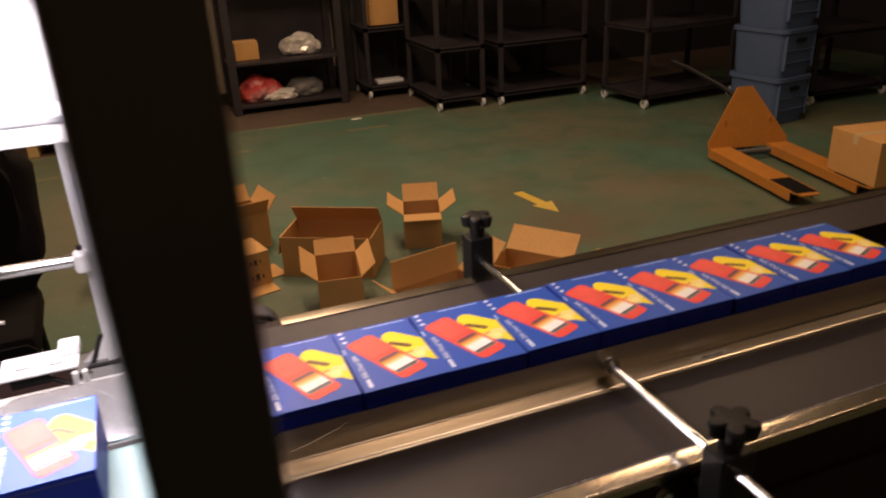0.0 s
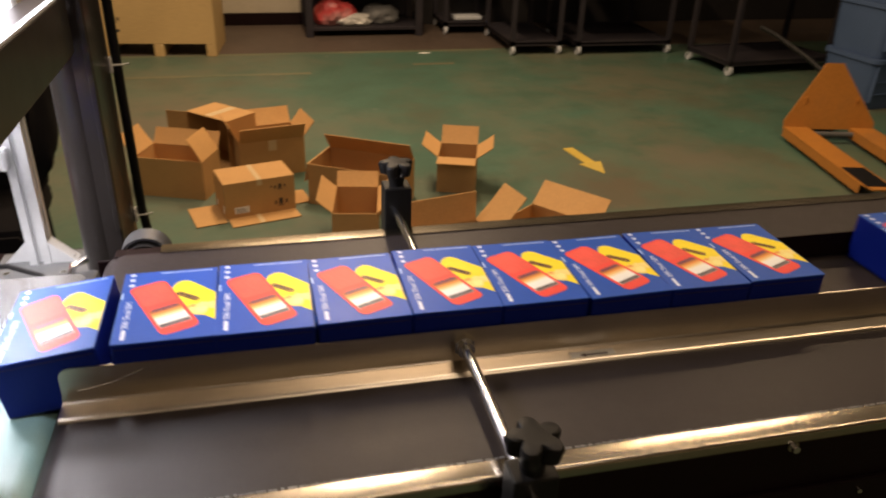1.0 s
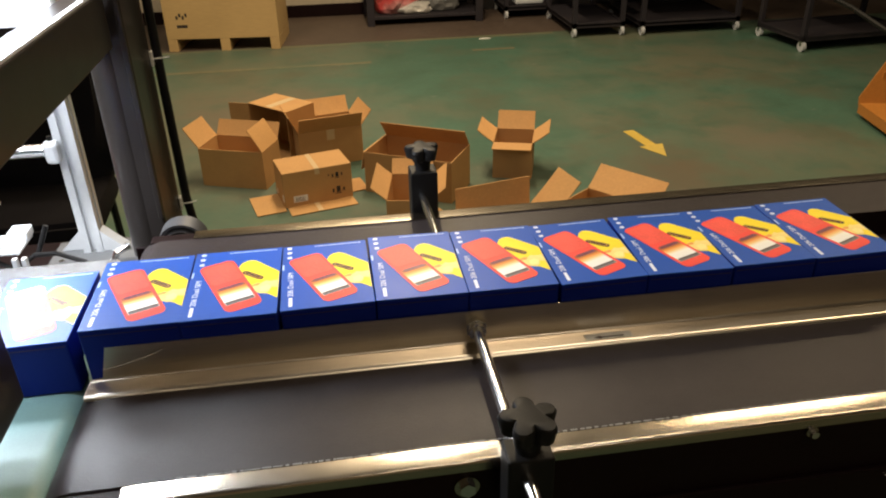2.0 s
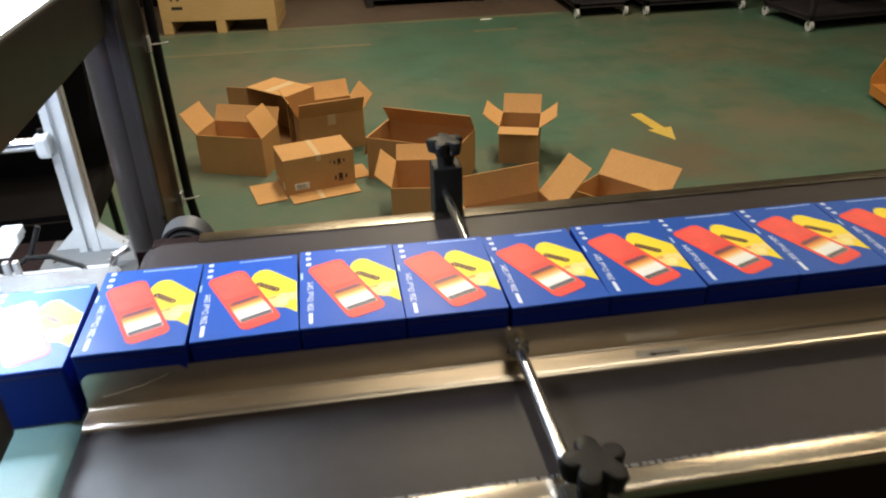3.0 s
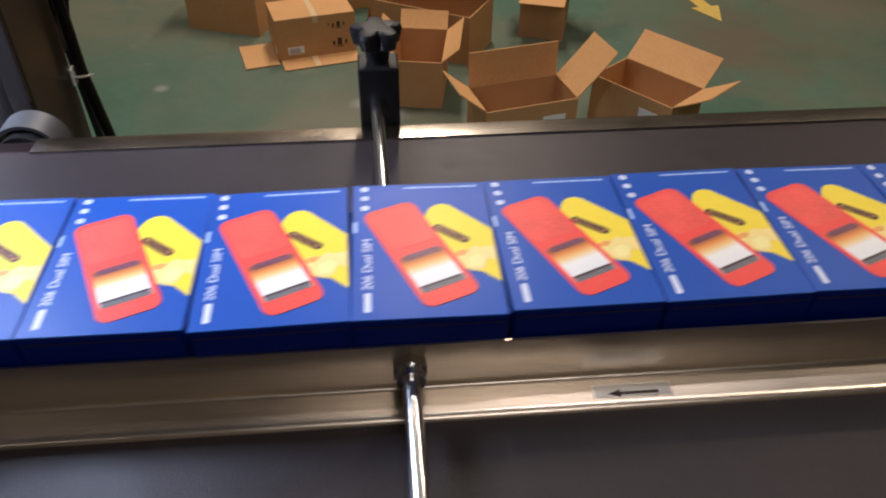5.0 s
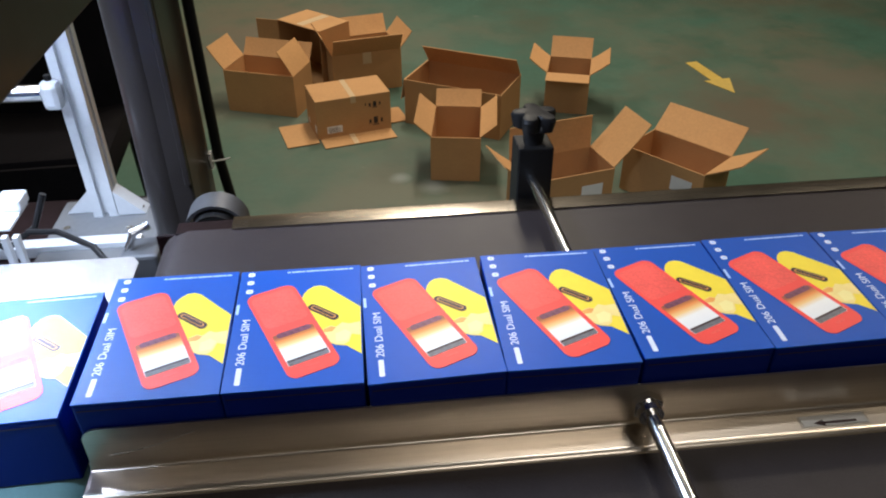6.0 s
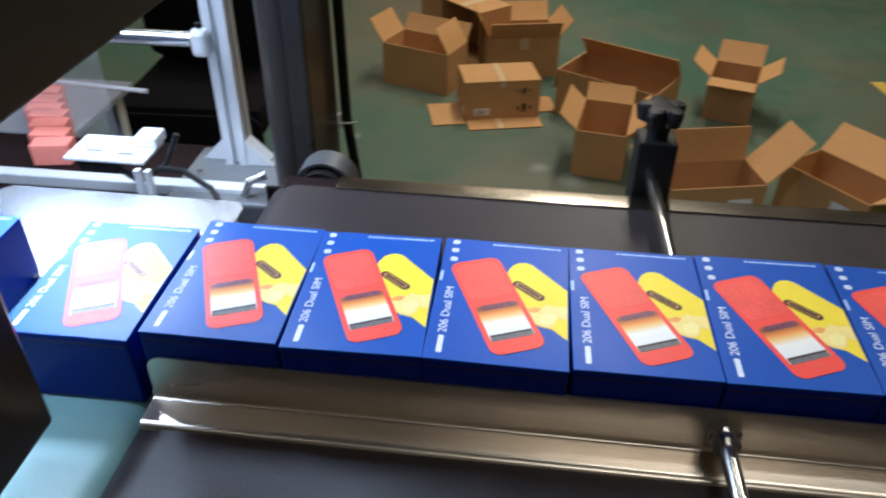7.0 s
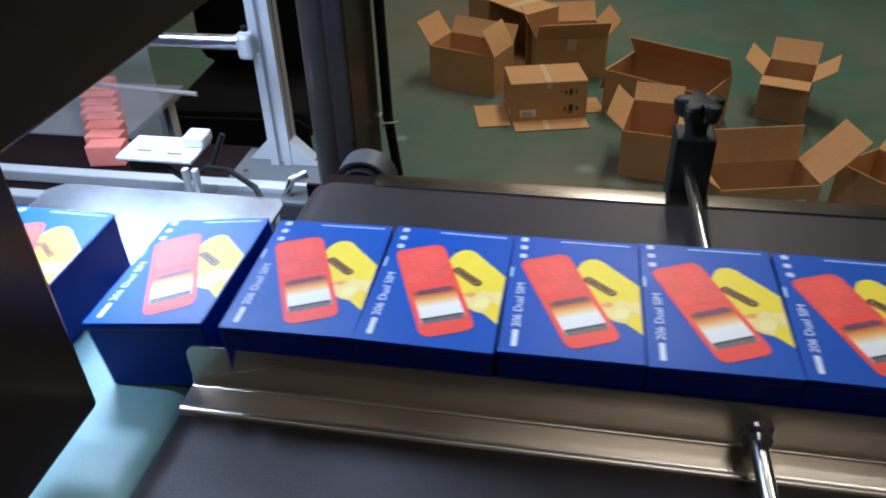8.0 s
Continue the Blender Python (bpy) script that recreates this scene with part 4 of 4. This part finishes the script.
cart(1.60, 6.75, 0.48, 0.5, 0, (0.125, 0.70, 1.25))
cart(4.9, 4.3, 0.9, 0.7, 0, (0.125, 0.62, 1.2))


def wheeled_cabinet():
    c = thing("wire_cabinet", pose(0.26, 6.72, 0), "tall grey open cabinet holding bags and scrap", "cabinet")
    w, d, h = 1.12, 0.55, 1.9
    for px in (0.0, w - 0.07):
        for py in (0.0, d - 0.05):
            part("post", cuboid(B(), (px, py, 0.0), (px + 0.07, py + 0.05, h), 0.004), CARTSTEEL, c)
    for z in (0.09, 0.49, 1.3):
        part("shelf", cuboid(B(), (0.02, 0.01, z - 0.03), (w - 0.02, d - 0.01, z), 0.003), CARTSTEEL, c)
    part("back_panel", cuboid(B(), (0.02, d - 0.012, 0.1), (w - 0.02, d, h), 0.002), CARTSTEEL, c)
    part("handle", tube(B(), [(-0.0, -0.0, 0.92), (-0.05, -0.03, 0.93), (-0.05, -0.03, 1.12), (0.0, 0.0, 1.13)], 0.008), CARTSTEEL, c, smooth=True)


wheeled_cabinet()


def crumpled(name, m, size, mat, label, category, seed, group=""):
    bm = B()
    bmesh.ops.create_icosphere(bm, subdivisions=3, radius=0.5)
    for v in bm.verts:
        n = noise.noise(v.co * 3.1 + Vector((seed, 0, 0))) * 0.28 + noise.noise(v.co * 8 + Vector((0, seed, 0))) * 0.12
        v.co *= 1 + n
        v.co.z = max(v.co.z, -0.32)
    bmesh.ops.scale(bm, vec=size, verts=bm.verts[:])
    low = min(v.co.z for v in bm.verts)
    bmesh.ops.translate(bm, vec=(0, 0, -low), verts=bm.verts[:])
    ob = part(name, bm, mat)
    ob.matrix_basis = m
    return tagged(ob, label, category, group)


FOIL = shader("shiny_wrap", (0.55, 0.53, 0.50), 0.28, 0.2, grain=25, vary=0.3, bump=0.3)
REDWRAP = shader("red_wrap", (0.42, 0.05, 0.05), 0.35, grain=25, vary=0.4, bump=0.3, spots=0.7, spot_colour=(0.55, 0.5, 0.48))
crumpled("scrap_bag", pose(0.55, 6.93, 0.09), (0.42, 0.30, 0.30), REDWRAP, "bag of red and white wrapper scraps on shelf", "bag", 1.3)
crumpled("scrap_bag", pose(0.72, 6.86, 0.09), (0.34, 0.2, 0.14), FOIL, "clear bag of pale scraps on shelf", "bag", 4.4)
crumpled("scrap_bag", pose(1.0, 6.98, 0.49), (0.36, 0.25, 0.24), FOIL, "crumpled clear plastic bag on upper shelf", "bag", 7.1)
crumpled("scrap_bag", pose(1.0, 6.98, 0.09), (0.40, 0.3, 0.22), RUBBER, "dark bag of scraps on lower shelf", "bag", 9.1)
closed_carton("carton", pose(0.47, 6.98, 0.49), 0.22, 0.2, 0.17, "small dull brown carton on cabinet shelf")
closed_carton("carton", pose(1.86, 7.0, 0.70), 0.30, 0.22, 0.30, "orange brown carton on a shelf cart")
tray = part("parts_tray", cuboid(B(), (1.72, 6.80, 0.126), (2.0, 6.95, 0.165), 0.01), GREYPAINT)
tagged(tray, "pale plastic tray on lower cart shelf", "tray")


def wooden_crate():
    c = thing("wooden_crate", pose(-1.485, 6.16, 0, rz=-6), "plywood crate on skids near the wall", "crate")
    for z0, z1 in ((0.105, 0.52), (0.524, 0.955)):
        part("panel", cuboid(B(), (0, 0, z0), (0.95, 0.018, z1), 0.002), WOOD, c)
    part("core", cuboid(B(), (0.0, 0.0185, 0.105), (0.95, 0.6, 0.95), 0.004), WOOD, c)
    for x in (0.0, 0.445, 0.87):
        part("skid", cuboid(B(), (x, 0.0, 0), (x + 0.08, 0.6, 0.104), 0.003), WOOD, c)
    bm = B()
    for k in range(4):
        cuboid(bm, (0.10 + 0.026 * k, -0.0008, 0.27 + 0.02 * (k % 2)), (0.118 + 0.026 * k, 0, 0.30 + 0.02 * (k % 2)))
    cuboid(bm, (0.10, -0.0008, 0.20), (0.19, 0, 0.225))
    part("stencil", bm, INK, c, "black stencilled bars")


wooden_crate()


def pallet_truck():
    c = thing("pallet_truck", pose(3.38, 3.35, 0, rz=-11), "worn orange hand pallet truck with forks lowered", "pallet truck")
    for x in (-0.30, 0.14):
        bm = B()
        prism(bm, [(x, 0.02), (x, -0.93), (x + 0.025, -1.02), (x + 0.135, -1.02), (x + 0.16, -0.93), (x + 0.16, 0.02)], 0.008, pose(0, 0, 0.082))
        cuboid(bm, (x, -0.93, 0.03), (x + 0.008, 0.02, 0.083))
        cuboid(bm, (x + 0.152, -0.93, 0.03), (x + 0.16, 0.02, 0.083))
        f = part("fork", bm, ORANGE, c)
        part("fork_tip_plate", cuboid(B(), (x + 0.012, -0.98, 0.0902), (x + 0.148, -0.70, 0.0925), 0.001), BLACK, f, "worn dark steel tip")
        part("load_roller", rod(B(), (x + 0.03, -0.80, 0.037), (x + 0.13, -0.80, 0.037), 0.037, 18), RUBBER, f, smooth=True)
    bm = B()
    prism(bm, [(-0.30, 0), (0.30, 0), (0.30, 0.05), (0.055, 0.42), (-0.055, 0.42), (-0.30, 0.05)], 0.012, pose(0, 0.03, 0.075, 74))
    part("back_plate", bm, ORANGE, c, "bent orange triangular plate")
    for s in (-1, 1):
        part("gusset", prism(B(), [(0, 0), (0.10, 0), (0.02, 0.20), (0, 0.20)], 0.008, pose(s * 0.17 - 0.004, 0.06, 0.075, 90, 0, 90)), ORANGE, c)
    part("pump", rod(B(), (0, 0.16, 0.10), (0, 0.17, 0.42), 0.055, 20, 0.045), RUBBER, c, "dark hydraulic pump", smooth=True)
    for x in (-0.06, 0.06):
        part("steer_wheel", rod(B(), (x - 0.025, 0.17, 0.085), (x + 0.025, 0.17, 0.085), 0.085, 22), RUBBER, c, smooth=True)
    part("handle_bar", tube(B(), [(0, 0.18, 0.38), (-0.08, 0.34, 0.46), (-0.20, 0.60, 0.55), (-0.26, 0.74, 0.58)], 0.016), BLACK, c, smooth=True)
    part("cross_shaft", rod(B(), (-0.29, -0.03, 0.06), (0.29, -0.03, 0.06), 0.018, 12), RUBBER, c, smooth=True)


pallet_truck()


def tote(z, rz):
    c = thing("tote", pose(4.29, 4.18, z, rz=rz), "blue ribbed plastic tote in a tall stack", "tote", "stacked blue totes")
    bm = B()
    low = rounded(0.41, 0.50, 0.07)
    ring = []
    for zz, s in ((0.0, 0.90), (0.05, 0.93), (0.34, 0.99), (0.345, 1.06), (0.375, 1.06)):
        ring.append([bm.verts.new((x * s, y * s, zz)) for x, y in low])
    for a, b in zip(ring, ring[1:]):
        for j in range(len(a)):
            bm.faces.new((a[j], a[(j + 1) % len(a)], b[(j + 1) % len(a)], b[j]))
    bm.faces.new(ring[0])
    bm.faces.new(ring[-1])
    part("body", bm, TOTEBLUE, c, smooth=True)
    for x in (-0.165, 0.165):
        part("rib", cuboid(B(), (x - 0.006, -0.254, 0.06), (x + 0.006, -0.225, 0.33), 0.002), TOTEBLUE, c)
    part("grip_slot", cuboid(B(), (-0.05, -0.262, 0.27), (0.05, -0.24, 0.30), 0.004), BLACK, c, "dark hand grip slot")
    for z2 in (0.11, 0.20):
        part("band", cuboid(B(), (-0.165, -0.247, z2), (0.165, -0.22, z2 + 0.012), 0.003), TOTEBLUE, c)


for k in range(4):
    tote(0.0 + 0.377 * k, 7 + (k % 2) * 2)

for x, y, sx, sy, seed in ((1.25, 6.0, 0.10, 0.03, 2.0),):
    crumpled("paper_scrap", pose(x, y, 0.0005), (sx, sy, 0.012), PAPER, "small torn white paper scrap on floor", "scrap", seed)


# ---- what moves ----
STEP_STARTS = (0.54, 2.06, 3.37, 4.68, 6.01, 7.40)
STEP = 0.1080


def eased(tau):
    """How much of one step the queue has done, tau seconds after it starts."""
    if tau <= 0:
        return 0.0
    if tau >= 0.93:
        return 1.0
    u = tau / 0.93
    return 0.35 * u + 0.65 * u * u * (3 - 2 * u)


def queue_x(slot, t):
    """The left edge and the tilt of the box that begins in that slot of the queue; slot -1 hangs over the belt's end."""
    p = slot - sum(eased(t - s) for s in STEP_STARTS)
    edge = -0.4370
    if p >= 0:
        return edge + STEP * p, 0.0, 0.0
    if p >= -1:  # tips over the belt's end, then drops flat on the lower belt
        drop = max(0.0, (-p - 0.72) / 0.28)
        return edge + STEP * p - 0.004 * min(1.0, -3 * p) - 0.006 * drop, -7.0 * min(1.0, -2.2 * p) * (1 - drop) - 0.8 * drop, drop
    q = -1 - p
    gone = 0.215 * q - 0.04 * q * q if q < 1 else 0.175 + 0.14 * (q - 1)
    return edge - STEP - 0.010 - gone, -0.8 * max(0.0, 1 - 4 * q), 1.0


def box_pose(slot, t, arrives=None):
    x, tilt, down = queue_x(slot, t)
    if arrives is not None and t < arrives:
        x += 0.30 * (arrives - t) + 0.25 * max(0.0, min(arrives - t, 0.2))
    wobble = 0.9 * math.sin(slot * 2.4)
    lean = 0.45 + 0.40 * math.sin(slot * 3.7)
    m = pose(x + STEP, BL / 2 + 0.0150 + 0.0016 * math.sin(slot * 5.1), BELT_Z + 0.0008 - 0.011 * down)
    tilt += 0.35 * math.sin(slot * 1.9)
    return m @ pose(0, 0, 0, 0, tilt, 0) @ pose(-STEP / 2, 0, 0.0004, 0, 0, wobble) @ pose(0, 0, BL / 2 * math.sin(radians(lean)), lean, 0, 0)


def motions():
    times = [0.1 * k for k in range(81)]
    for k, ob in enumerate(BOXES):
        slot = k - 2
        arrives = STEP_STARTS[slot - 9] + 0.87 if slot >= 9 and slot - 9 < len(STEP_STARTS) else None
        walk(ob, [(t, box_pose(slot, t, arrives)) for t in times])


motions()
